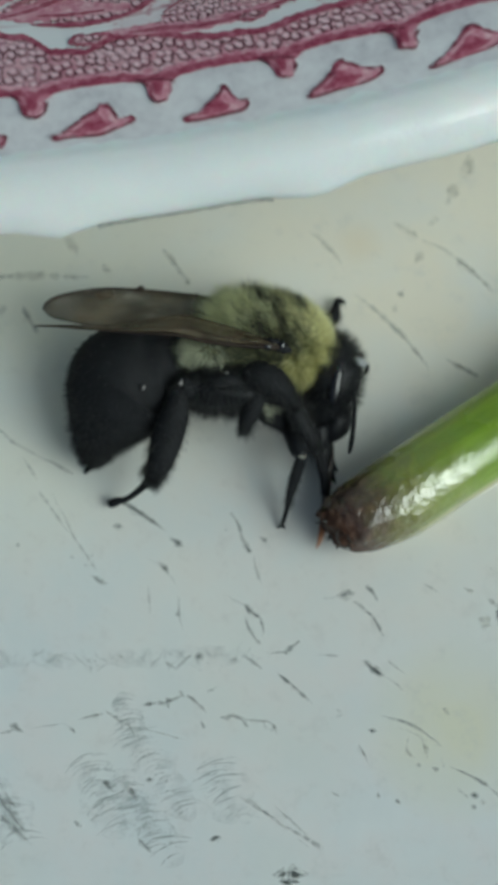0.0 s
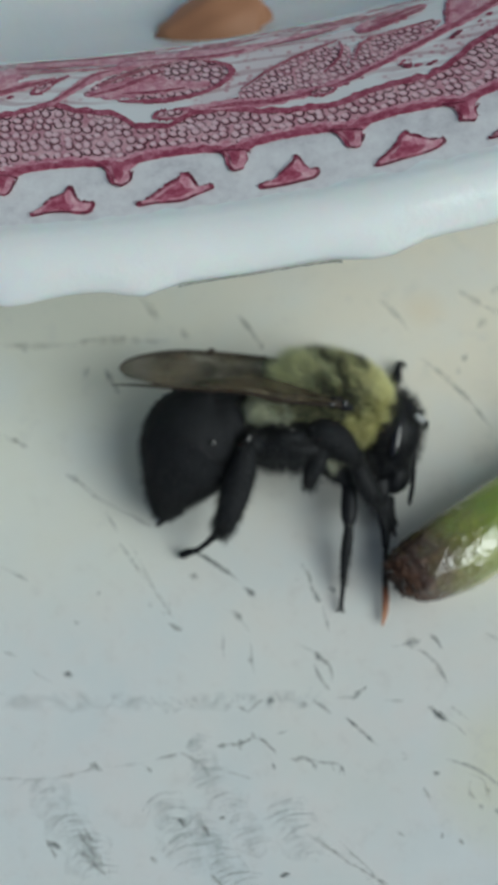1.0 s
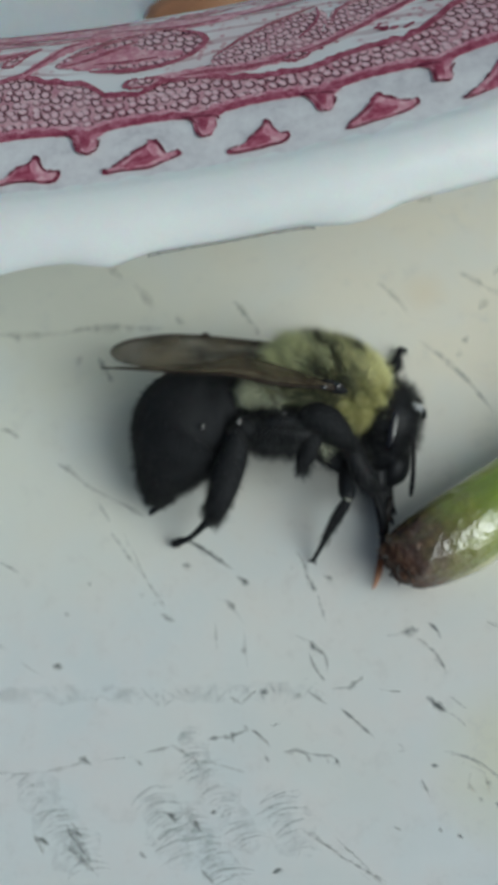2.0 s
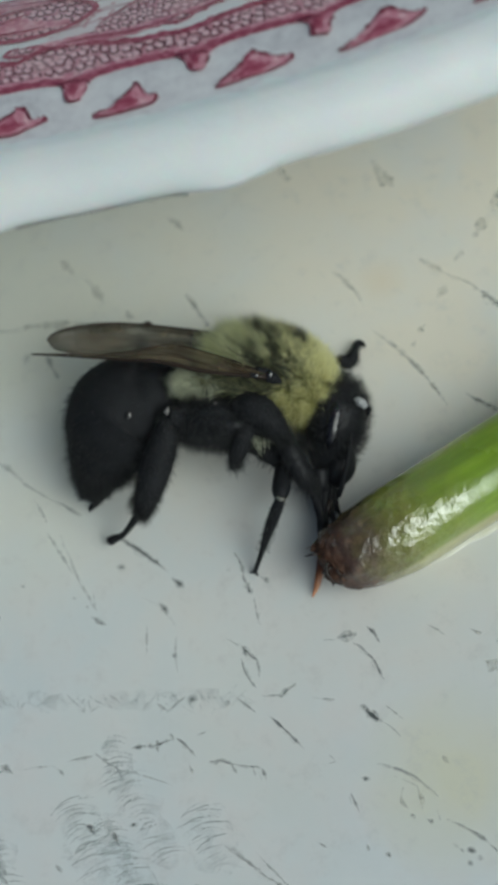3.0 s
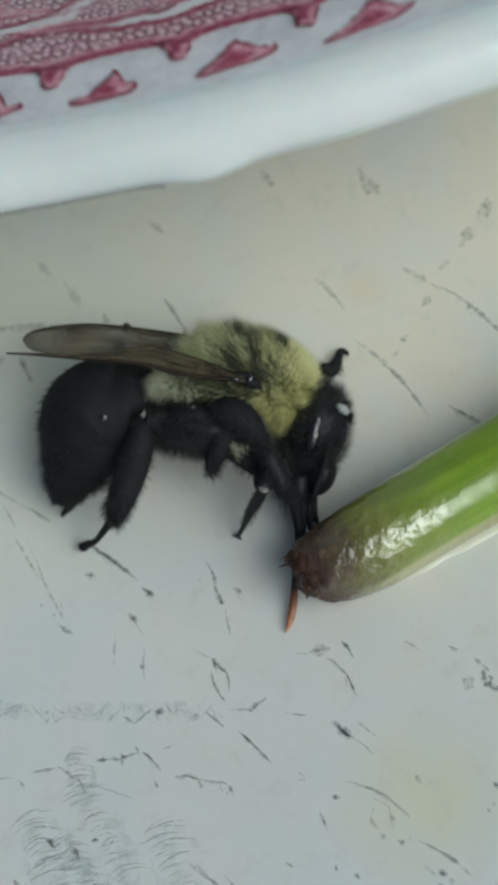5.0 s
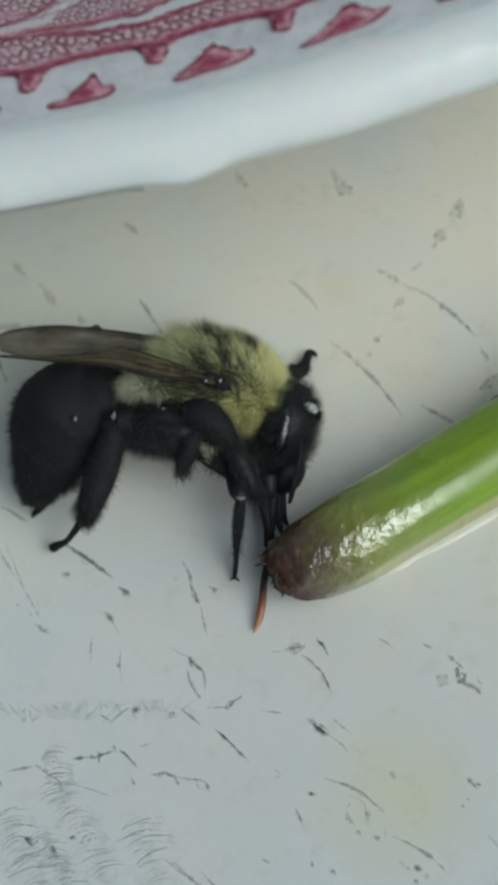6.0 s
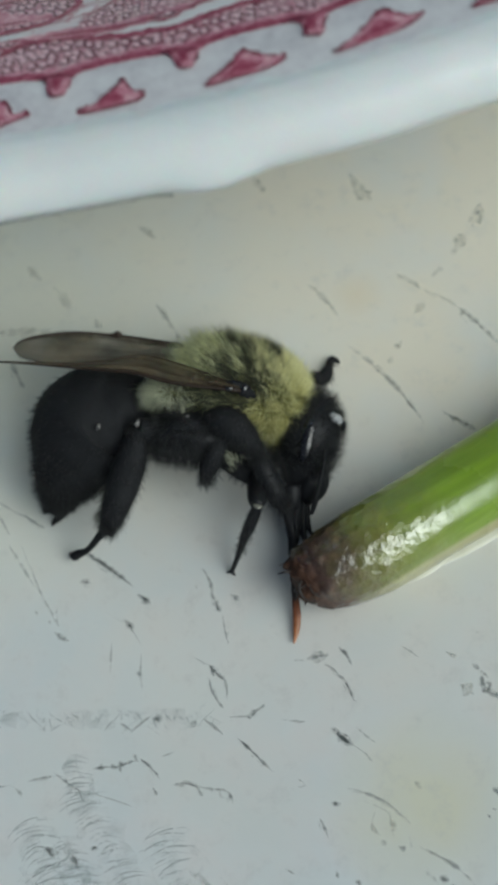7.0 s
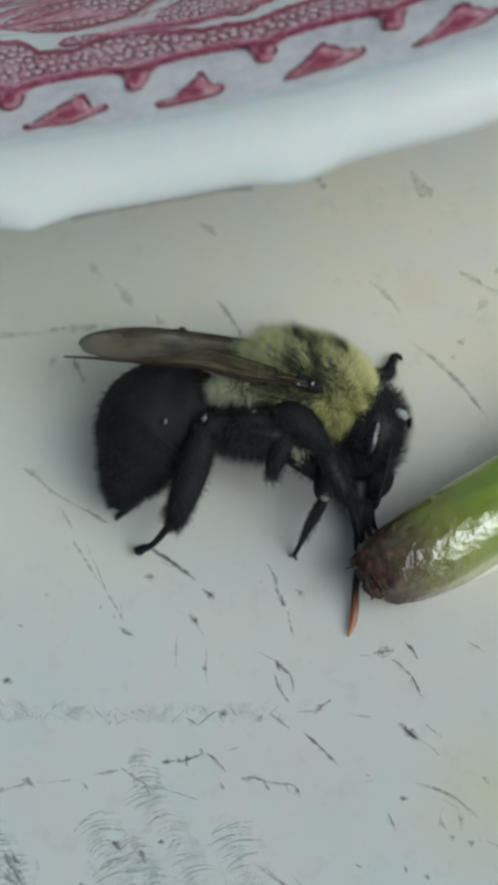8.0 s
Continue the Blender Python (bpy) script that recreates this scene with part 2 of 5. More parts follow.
def mat_tongue():
    m = Nodes("orange_tongue")
    x = m.add("ShaderNodeSeparateXYZ")
    m.link(m.coords(), x.inputs[0])
    along = m.add("ShaderNodeMapRange")
    m.link(x.outputs[2], along.inputs[0])
    for k, v in ((1, -0.0002), (2, -0.0021)):
        along.inputs[k].default_value = v
    tone = m.ramp(along.outputs[0], [(0.0, (0.05, 0.02, 0.012)), (0.5, (0.17, 0.058, 0.025)), (1.0, (0.44, 0.175, 0.065))])
    return m.colour(m.mix(m.ramp(m.noise(2600, 4), [(0.4, (0, 0, 0)), (0.7, (0.5, 0.5, 0.5))]), tone, (0.07, 0.03, 0.02))).rough(0.32).mat


def mat_mark(name, c1, c2, least, most):
    """Grime that sits unevenly in a scratch, so that paint shows between its specks."""
    m = Nodes(name)
    m.colour(m.mix(m.noise(3200, 4), c1, c2)).rough(0.55)
    m.link(m.ramp(m.noise(3800, 5, 0.7), [(0.36, (least,) * 3), (0.60, (most,) * 3)]), m.bsdf.inputs["Alpha"])
    return m.mat


def mat_smear():
    m = Nodes("dull_grey_smear")
    m.colour(m.mix(m.noise(900, 4), (0.54, 0.585, 0.59), (0.62, 0.66, 0.66))).rough(0.55)
    m.link(m.ramp(m.noise(800, 6, 0.7), [(0.47, (0, 0, 0)), (0.72, (0.3, 0.3, 0.3))]), m.bsdf.inputs["Alpha"])
    return m.mat


SMEAR = mat_smear()
GRIME = mat_mark("grey_scratch", (0.18, 0.195, 0.19), (0.44, 0.455, 0.44), 0.10, 0.76)
TAUPE = mat_mark("taupe_scratch", (0.38, 0.37, 0.31), (0.53, 0.52, 0.45), 0.08, 0.55)
SOOT = mat_mark("black_scratch", (0.028, 0.032, 0.033), (0.14, 0.155, 0.15), 0.75, 1.0)
FAINT = mat_mark("pale_grey_scuff", (0.46, 0.475, 0.455), (0.62, 0.635, 0.61), 0.05, 0.6)
WARMS = mat_mark("beige_scuff", (0.51, 0.50, 0.43), (0.62, 0.61, 0.54), 0.05, 0.4)
SCUFF = mat_mark("grey_scuff_lines", (0.33, 0.37, 0.375), (0.52, 0.56, 0.565), 0.1, 0.85)
HALO = mat_mark("rubbed_paint", (0.42, 0.435, 0.42), (0.60, 0.615, 0.60), 0.0, 0.45)
PAINT, GLAZE, RED, FILL, WASH, LACE = mat_paint(), mat_glaze(), mat_red(), mat_fill("beaded_pink_transfer", 2200.0, 1.0), mat_wash(), mat_lace()
SEED = mat_fill("seeded_pink_transfer", 2700.0, 1.0)
ROSE = mat_rose()
INK = mat_plain("dark_crimson_ink", (0.09, 0.012, 0.025), (0.24, 0.035, 0.07), 0.3, 2600)
BLEED = mat_bleed()
MATTE = mat_chitin("matte_black_abdomen", (0.005, 0.0055, 0.0066), (0.017, 0.018, 0.0205), 0.75)
BLACK = mat_chitin("black_chitin", (0.006, 0.0065, 0.0078), (0.018, 0.019, 0.022), 0.5)
GLOSS = mat_chitin("glossy_black_eye", (0.004, 0.004, 0.006), (0.008, 0.008, 0.012), 0.16, 0.6)
PALE = mat_hair("pale_yellow_hair", (0.62, 0.60, 0.26), (0.92, 0.91, 0.52))
ASH = mat_hair("ashen_yellow_hair", (0.58, 0.60, 0.28), (0.92, 0.94, 0.58))
CREAM = mat_hair("cream_hair", (0.42, 0.45, 0.28), (0.76, 0.78, 0.58))
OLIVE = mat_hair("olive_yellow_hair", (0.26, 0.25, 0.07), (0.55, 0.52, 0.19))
DARKH = mat_hair("black_hair", (0.008, 0.0088, 0.0095), (0.032, 0.0335, 0.034))
SMOKE = mat_hair("smoky_olive_hair", (0.016, 0.018, 0.013), (0.12, 0.125, 0.075))
UNDER = mat_chitin("olive_cuticle", (0.08, 0.085, 0.03), (0.16, 0.16, 0.06), 0.7)
WING = mat_wing()
VEIN = mat_chitin("dark_wing_vein", (0.02, 0.014, 0.011), (0.045, 0.032, 0.024), 0.4)
STALK = mat_stalk()
TONGUE = mat_tongue()
MOUTH = mat_plain("brown_mouthpart", (0.008, 0.006, 0.005), (0.028, 0.017, 0.013), 0.35)
JOINTH = mat_hair("pale_joint_hair", (0.30, 0.31, 0.22), (0.55, 0.56, 0.42))
GLINT = mat_plain("pale_joint_glint", (0.03, 0.03, 0.03), (0.30, 0.29, 0.28), 0.25, 9000)
PALEJ = mat_plain("pale_joint", (0.05, 0.05, 0.042), (0.20, 0.20, 0.165), 0.35)
GLEAM = mat_plain("painted_white_gleam", (0.66, 0.66, 0.50), (0.82, 0.83, 0.77), 0.25)
FOOD = mat_plain("baked_brown_crust", (0.36, 0.16, 0.08), (0.58, 0.31, 0.17), 0.5, 300)
SCAB = mat_plain("pinkish_brown_bark", (0.12, 0.075, 0.05), (0.40, 0.27, 0.21), 0.45, 2500)
SOIL = mat_plain("grass_ground", (0.05, 0.08, 0.03), (0.09, 0.10, 0.05), 0.9, 20)


# ---------------------------------------------------------------- mesh tools
def part(name, bm, material, parent, label="", smooth=True):
    me = bpy.data.meshes.new(name)
    bm.to_mesh(me)
    bm.free()
    return part_mesh(name, me, material, parent, label, smooth)


def part_mesh(name, me, material, parent, label="", smooth=True):
    me.materials.append(material)
    if smooth:
        me.polygons.foreach_set("use_smooth", [True] * len(me.polygons))
    ob = new(name, me)
    ob.parent = parent
    return tagged(ob, label)


def spline(points, n):
    """n + 1 points along a smooth curve through the given ones (any dimension)."""
    p = np.array(points, float)
    p = np.vstack([2 * p[0] - p[1], p, 2 * p[-1] - p[-2]])
    out = []
    for t in np.linspace(0, len(points) - 1, n + 1):
        i = min(int(t), len(points) - 2)
        f = t - i
        a, b, c, d = p[i : i + 4]
        out.append(0.5 * (2 * b + (c - a) * f + (2 * a - 5 * b + 4 * c - d) * f * f + (3 * b - a - 3 * c + d) * f**3))
    return np.array(out)


def tube(points, sides=12, steps=24, squash=1.0, ends=True, bm=None, flat=(0, 1, 0), straight=False):
    """A round tube through (x, y, z, radius) points in mm; squash scales it along the axis nearest to flat."""
    bm = bm or bmesh.new()
    q = np.array(points, float) if straight else spline(points, steps)
    q[:, 3] = np.maximum(q[:, 3], 0.003)
    rings = []
    for i, (x, y, z, r) in enumerate(q):
        d = Vector(q[min(i + 1, len(q) - 1), :3] - q[max(i - 1, 0), :3]).normalized()
        v = Vector(flat)
        v = (v - d * v.dot(d)).normalized()
        u = d.cross(v)
        c, r = Vector((float(x), float(y), float(z))), float(r)
        rings.append([bm.verts.new((c + r * (math.cos(a) * u + squash * math.sin(a) * v)) * MM)
                      for a in (2 * math.pi * k / sides for k in range(sides))])
    for a, b in zip(rings, rings[1:]):
        for k in range(sides):
            bm.faces.new((a[k], a[(k + 1) % sides], b[(k + 1) % sides], b[k]))
    if ends:
        bm.faces.new(rings[0][::-1])
        bm.faces.new(rings[-1])
    bmesh.ops.recalc_face_normals(bm, faces=bm.faces)
    return bm


def blob(centre, radii, turn=(0, 0, 0), rough=0.0, seed=0.0, sub=4, bm=None, taper=0.0):
    """An ellipsoid in mm, turned by Euler degrees, with an uneven skin and narrowing towards -z by taper."""
    bm = bm or bmesh.new()
    made = bmesh.ops.create_icosphere(bm, subdivisions=sub, radius=1.0)["verts"]
    m = pose(*centre, *turn)
    for v in made:
        p = v.co.copy()
        k = 1 + rough * noise.noise(p * 2.3 + Vector((seed, 0, seed)))
        w = 1 + taper * min(p.z, 0)
        v.co = (m @ Vector((p.x * radii[0] * k * w, p.y * radii[1] * k * w, p.z * radii[2] * k))) * MM
    return bm


def fur(name, roots, normals, length, width, lean, material, parent, seed, label="", bend=0.5):
    """Many thin tapered hairs, each a bent three-sided spike; roots in mm, lengths one per root."""
    rng = np.random.default_rng(seed)
    n = len(roots)
    tuft = np.stack([np.sin(roots @ np.array(k) + p) for k, p in (((5.1, 2.3, 3.7), 0.4), ((-3.1, 4.7, 5.3), 1.9), ((4.3, -3.9, 4.9), 3.3))], 1)
    nm = normals + rng.normal(0, 0.22, (n, 3)) + 0.33 * tuft + np.array(lean)
    nm /= np.linalg.norm(nm, axis=1, keepdims=True)
    side = np.cross(nm, rng.normal(0, 1, (n, 3)))
    side /= np.linalg.norm(side, axis=1, keepdims=True)
    other = np.cross(nm, side)
    ln = (length * rng.uniform(0.6, 1.25, n))[:, None]
    droop = (np.array(lean) * bend + rng.normal(0, 0.15, (n, 3))) * ln
    verts = np.empty((n, 7, 3))
    mid = roots + nm * ln * 0.5
    for k in range(3):
        a = 2 * math.pi * k / 3
        ring = math.cos(a) * side + math.sin(a) * other
        verts[:, k] = roots - nm * 0.08 + ring * width
        verts[:, 3 + k] = mid + droop * 0.25 + ring * width * 0.75
    verts[:, 6] = roots + nm * ln + droop
    faces = []
    for i in range(n):
        b = 7 * i
        for k in range(3):
            j = (k + 1) % 3
            faces += [(b + k, b + j, b + 3 + j), (b + k, b + 3 + j, b + 3 + k), (b + 3 + k, b + 3 + j, b + 6)]
    me = bpy.data.meshes.new(name)
    me.from_pydata((verts.reshape(-1, 3) * MM).tolist(), [], faces)
    return tagged(part_mesh(name, me, material, parent, label), kind="stuff")


def shell_points(centre, radii, turn, n, seed):
    """Random points on an ellipsoid's skin, with normals, in mm, and the same points on the unit ball."""
    rng = np.random.default_rng(seed)
    u = rng.normal(0, 1, (n, 3))
    u /= np.linalg.norm(u, axis=1, keepdims=True)
    r = np.array(radii)
    m = np.array(pose(0, 0, 0, *turn).to_3x3())
    nrm = (u / r)
    nrm /= np.linalg.norm(nrm, axis=1, keepdims=True)
    return (u * r) @ m.T + np.array(centre), nrm @ m.T, u


# ---------------------------------------------------------------- ground and tabletop
def build_ground():
    bm = bmesh.new()
    bmesh.ops.create_grid(bm, x_segments=4, y_segments=4, size=400)
    g = new("ground", bpy.data.meshes.new("ground"))
    bm.to_mesh(g.data)
    bm.free()
    g.data.materials.append(SOIL)
    g.location.z = -0.75
    tagged(g, "plain green lawn far below the tabletop", "ground", kind="structure")


def build_table():
    bm = bmesh.new()
    bmesh.ops.create_cube(bm, size=1.0)
    for v in bm.verts:
        v.co = Vector((v.co.x * 1.5, v.co.y * 1.0 + 0.1, (v.co.z - 0.5) * 0.03))
    bmesh.ops.bevel(bm, geom=bm.edges[:], offset=0.004, segments=3, affect="EDGES")
    t = new("table_top", bpy.data.meshes.new("table_top"))
    bm.to_mesh(t.data)
    bm.free()
    t.data.materials.append(PAINT)
    tagged(t, "white painted tabletop, scratched, scuffed and stained", "tabletop", kind="structure")
    for x in (-0.68, 0.68):
        for y in (-0.34, 0.54):
            b = tube([(x * 1000, y * 1000, -25, 28), (x * 1000, y * 1000, -750, 22)], 16, 1, straight=True)
            part("leg", b, PAINT, t)
    return t


def ribbon(bm, x, y, length, angle, width, bow, rng, lift, wander=0.02, gaps=0.05, lop=1.0):
    """An uneven, broken strip on the paint, centred at (x, y) mm."""
    ca, sa = math.cos(radians(angle)), math.sin(radians(angle))
    n = max(8, int(length / 0.07))
    rows, drift = [], 0.0
    for i in range(n + 1):
        f = i / n
        u = (f - 0.5) * length
        drift = 0.92 * drift + rng.uniform(-wander, wander)
        v = bow * (1 - (2 * f - 1) ** 2) + drift
        w = width * (0.10 + 0.90 * math.sin(math.pi * min(max(f ** lop, 0.02), 0.98)) ** 0.8)
        w *= 0.7 + 0.7 * noise.noise(Vector((u * 2.7, x, y))) + 0.35 * noise.noise(Vector((u * 9.0, y, x)))
        skew = 0.3 * noise.noise(Vector((u * 6.0, x + 5, y)))
        rows.append([bm.verts.new(((x + u * ca - (v + k * w) * sa) * MM, (y + u * sa + (v + k * w) * ca) * MM, (lift + (0.004 if k == skew else 0)) * MM))
                     for k in (-0.5, skew, 0.5)])
    gap = 0
    for i, (a, b) in enumerate(zip(rows, rows[1:])):
        if 2 < i < n - 2 and gap == 0 and rng.random() < gaps:
            gap = rng.randint(1, 2)
        if gap:
            gap -= 1
            continue
        for k in (0, 1):
            bm.faces.new((a[k], b[k], b[k + 1], a[k + 1]))


def settle(bm):
    bmesh.ops.delete(bm, geom=[v for v in bm.verts if not v.link_faces], context="VERTS")
    bmesh.ops.recalc_face_normals(bm, faces=bm.faces)
    return bm


def scratch(x, y, length, angle, width, tone, bow, parent):
    """A worn scratch: a dark uneven cut, with finer ones beside it, in a dull halo of rubbed paint."""
    rng = random.Random(int(x * 100) * 7919 + int(y * 100))
    cut = bmesh.new()
    bow = bow or length * rng.uniform(-0.05, 0.05)
    ribbon(cut, x, y, length, angle, width * (1.9 if tone is WARMS else 1.0 if tone is TAUPE else 0.85 if tone is SOOT else 0.72), bow, rng, rng.uniform(0.014, 0.03), 0.018, 0.06 if tone in (SOOT, GRIME) else 0.015, rng.choice((0.6, 0.8, 1.0, 1.3, 1.7)))
    if length > 0.6 and tone in (SOOT, GRIME, TAUPE):
        off = rng.choice((-1, 1)) * width * rng.uniform(0.7, 1.3)
        a = radians(angle)
        part_of = rng.uniform(0.3, 0.6) * length
        along = rng.uniform(-0.25, 0.25) * length
        ribbon(cut, x + along * math.cos(a) - off * math.sin(a), y + along * math.sin(a) + off * math.cos(a), part_of, angle + rng.uniform(-6, 6), width * 0.3, bow * 0.3, rng, 0.012, 0.02, 0.25)
    if tone in (SOOT, GRIME, TAUPE):
        halo = bmesh.new()
        ribbon(halo, x, y, length * 1.15 + width, angle, width * 2.1, bow, rng, rng.uniform(0.005, 0.009), 0.01, 0.0)
        part("rubbed_paint", settle(halo), HALO, parent)
    return part("scratch", settle(cut), tone, parent)


def chatter(x, y, length, angle, size, parent, seed):
    """A run of fine bowed scuff marks, one beside the other, as a dragged foot leaves them."""
    rng = random.Random(seed)
    bm = bmesh.new()
    fine = size < 0.3
    n = int(length / (0.15 if fine else 0.105))
    ca, sa = math.cos(radians(angle)), math.sin(radians(angle))
    phase = rng.uniform(0, 6)
    for i in range(n):
        u = ((i + 0.5) / n - 0.5) * length + rng.gauss(0, 0.07)
        if rng.random() > 0.9 + 0.3 * math.sin(u * 2.1 + phase):
            continue
        half = size * rng.uniform(1.3, 1.9) * (0.9 + 0.2 * math.sin(u * 1.3 + phase))
        bow, off, lean = -size * rng.uniform(0.35, 0.7), rng.gauss(0, 0.16 * size), rng.uniform(0.2, 0.5)
        first = rng.choice((-1.0, -0.9, -0.6, -0.1))
        last = min(1.0, first + rng.uniform(0.7, 1.8))
        if fine:
            lean, off, first, last = rng.uniform(-2.2, 2.2), rng.gauss(0, 0.8 * size), rng.uniform(-1, 0.2), rng.uniform(0.3, 1)
        rows = []
        wide = rng.uniform(0.35, 1.3)
        for k in range(11):
            f = first + (last - first) * k / 10
            w = (0.008 + 0.020 * math.sin(math.pi * k / 10)) * wide * rng.uniform(0.6, 1.2)
            v, uu = off + f * half, u + bow * (1 - f * f) + lean * f * half + 0.03 * noise.noise(Vector((f * 4, i, seed)))
            rows.append([bm.verts.new(((x + (uu + q) * ca - v * sa) * MM, (y + (uu + q) * sa + v * ca) * MM, (0.010 + 0.0015 * (i % 11)) * MM)) for q in (-w, w)])
        for a, b in zip(rows, rows[1:]):
            if rng.random() < 0.9:
                bm.faces.new((a[0], b[0], b[1], a[1]))
    tagged(part("scuff_marks", settle(bm), SCUFF, parent), kind="stuff")
    # the dull smear that the run lies in
    soft = bmesh.new()
    rows = []
    for i in range(41):
        f = i / 40
        u = (f - 0.5) * length * 1.08
        w = size * 1.8 * (0.25 + 0.75 * min(1.0, 5 * f, 5 * (1 - f))) * (1 + 0.5 * noise.noise(Vector((u * 1.3, x, y))))
        rows.append([soft.verts.new(((x + u * ca - v * sa) * MM, (y + u * sa + v * ca) * MM, (0.002 + 0.0004 * (seed % 7)) * MM)) for v in (-w, -w / 3, w / 3, w)])
    for a, b in zip(rows, rows[1:]):
        for k in range(3):
            soft.faces.new((a[k], b[k], b[k + 1], a[k + 1]))
    part("smear", settle(soft), SMEAR, parent)


def wear(table):
    scratch(-1.59, 1.80, 2.68, -44, 0.16, SOOT, 0.07, table)
    scratch(0.03, 0.02, 0.53, -47, 0.21, SOOT, 0.00, table)
    scratch(-1.01, -1.23, 2.19, -49, 0.08, FAINT, 0.16, table)
    scratch(-0.78, -1.06, 0.47, -53, 0.16, SOOT, 0.00, table)
    scratch(-3.92, -1.13, 0.59, -40, 0.16, GRIME, 0.00, table)
    scratch(2.99, 0.32, 1.13, -76, 0.10, GRIME, 0.09, table)
    scratch(3.26, -0.65, 0.89, -74, 0.13, GRIME, 0.00, table)
    scratch(3.34, -1.01, 0.22, -68, 0.15, SOOT, 0.00, table)
    scratch(3.58, -2.05, 1.09, -84, 0.10, GRIME, -0.04, table)
    scratch(2.45, 0.15, 0.19, -54, 0.18, FAINT, 0.00, table)
    scratch(2.98, -3.96, 1.01, -51, 0.15, SOOT, 0.00, table)
    scratch(2.30, -3.31, 0.88, -36, 0.08, FAINT, 0.00, table)
    scratch(3.30, -4.75, 0.81, -89, 0.08, GRIME, 0.00, table)
    scratch(2.87, -4.89, 1.32, -70, 0.10, GRIME, -0.11, table)
    scratch(-1.71, -2.48, 1.32, -94, 0.10, FAINT, 0.00, table)
    scratch(-0.37, -3.43, 1.70, -92, 0.10, FAINT, 0.00, table)
    scratch(-0.48, -3.45, 0.16, -39, 0.13, GRIME, 0.00, table)
    scratch(0.13, -5.63, 0.23, -15, 0.23, SOOT, 0.00, table)
    scratch(1.77, -6.10, 0.17, -35, 0.15, GRIME, 0.00, table)
    scratch(2.57, -6.34, 0.94, -45, 0.08, GRIME, 0.00, table)
    scratch(-1.25, -5.79, 0.63, -41, 0.08, GRIME, 0.00, table)
    scratch(-0.61, -5.74, 0.96, 32, 0.08, GRIME, 0.04, table)
    scratch(-3.56, -4.94, 0.49, -41, 0.10, FAINT, 0.00, table)
    scratch(0.46, -7.27, 0.65, 9, 0.10, FAINT, 0.00, table)
    scratch(-2.65, -7.40, 0.36, 3, 0.15, SOOT, 0.00, table)
    scratch(-2.15, -7.44, 0.76, -5, 0.10, GRIME, 0.00, table)
    scratch(-1.52, -7.41, 0.34, 8, 0.15, SOOT, 0.00, table)
    scratch(-1.18, -7.36, 0.42, 12, 0.10, GRIME, 0.00, table)
    scratch(-0.97, -7.22, 0.29, -69, 0.10, GRIME, 0.00, table)
    scratch(-1.68, -7.50, 0.43, -91, 0.08, GRIME, 0.00, table)
    scratch(-0.40, -7.79, 1.10, -52, 0.10, SOOT, 0.09, table)
    scratch(0.83, -8.70, 0.38, -16, 0.12, GRIME, 0.00, table)
    scratch(1.29, -8.75, 0.72, -21, 0.12, SOOT, 0.00, table)
    scratch(2.17, -9.05, 1.14, -17, 0.10, GRIME, 0.00, table)
    scratch(2.86, -9.49, 0.62, -60, 0.12, GRIME, 0.12, table)
    scratch(1.69, -9.11, 0.35, -66, 0.12, GRIME, 0.00, table)
    scratch(2.57, -9.32, 0.36, -80, 0.10, GRIME, 0.00, table)
    scratch(-0.27, -8.82, 0.29, -75, 0.10, GRIME, 0.00, table)
    scratch(-5.27, -7.47, 1.16, 2, 0.08, GRIME, 0.00, table)
    scratch(-4.08, -7.83, 1.27, -41, 0.10, GRIME, -0.03, table)
    scratch(-3.56, -8.42, 0.50, -70, 0.10, GRIME, 0.00, table)
    scratch(-2.33, -8.90, 2.53, -24, 0.10, FAINT, -0.00, table)
    scratch(-6.32, -7.86, 0.53, -47, 0.18, FAINT, 0.00, table)
    scratch(-3.11, -10.86, 0.20, -8, 0.20, SOOT, 0.00, table)
    scratch(-3.96, -11.27, 0.29, -74, 0.15, SOOT, 0.00, table)
    scratch(-5.13, -10.68, 0.33, -56, 0.15, SOOT, 0.00, table)
    scratch(4.25, -7.88, 1.82, -51, 0.12, SOOT, 0.02, table)
    scratch(-4.03, -0.20, 0.84, -85, 0.13, FAINT, 0.00, table)
    scratch(-5.01, 0.23, 0.22, -47, 0.19, FAINT, 0.00, table)
    scratch(-4.41, -0.35, 0.22, -57, 0.16, FAINT, 0.00, table)
    scratch(-2.62, 1.31, 0.31, -20, 0.19, GRIME, 0.00, table)
    scratch(4.13, -0.63, 0.25, -42, 0.21, GRIME, 0.00, table)
    scratch(-4.74, 1.46, 4.42, -70, 0.16, FAINT, -0.11, table)
    scratch(8.70, -4.18, 0.78, -65, 0.12, SOOT, 0.07, table)
    scratch(7.52, -3.98, 0.58, 3, 0.25, GRIME, 0.00, table)
    scratch(6.83, -4.03, 0.80, -6, 0.10, FAINT, 0.00, table)
    scratch(8.12, -4.80, 0.98, -50, 0.07, GRIME, 0.07, table)
    scratch(8.57, -5.57, 1.01, -70, 0.10, SOOT, 0.07, table)
    scratch(8.83, -6.20, 0.36, -60, 0.07, FAINT, 0.00, table)
    scratch(7.86, -7.47, 0.39, -49, 0.15, SOOT, 0.00, table)
    scratch(8.19, -7.82, 0.62, -43, 0.22, SOOT, 0.00, table)
    scratch(8.82, -8.50, 1.30, -50, 0.07, FAINT, 0.00, table)
    scratch(9.09, -7.84, 1.10, -48, 0.12, FAINT, 0.00, table)
    scratch(14.36, -5.78, 0.77, -50, 0.10, GRIME, 0.00, table)
    scratch(13.69, -6.50, 0.71, -41, 0.34, WARMS, 0.00, table)
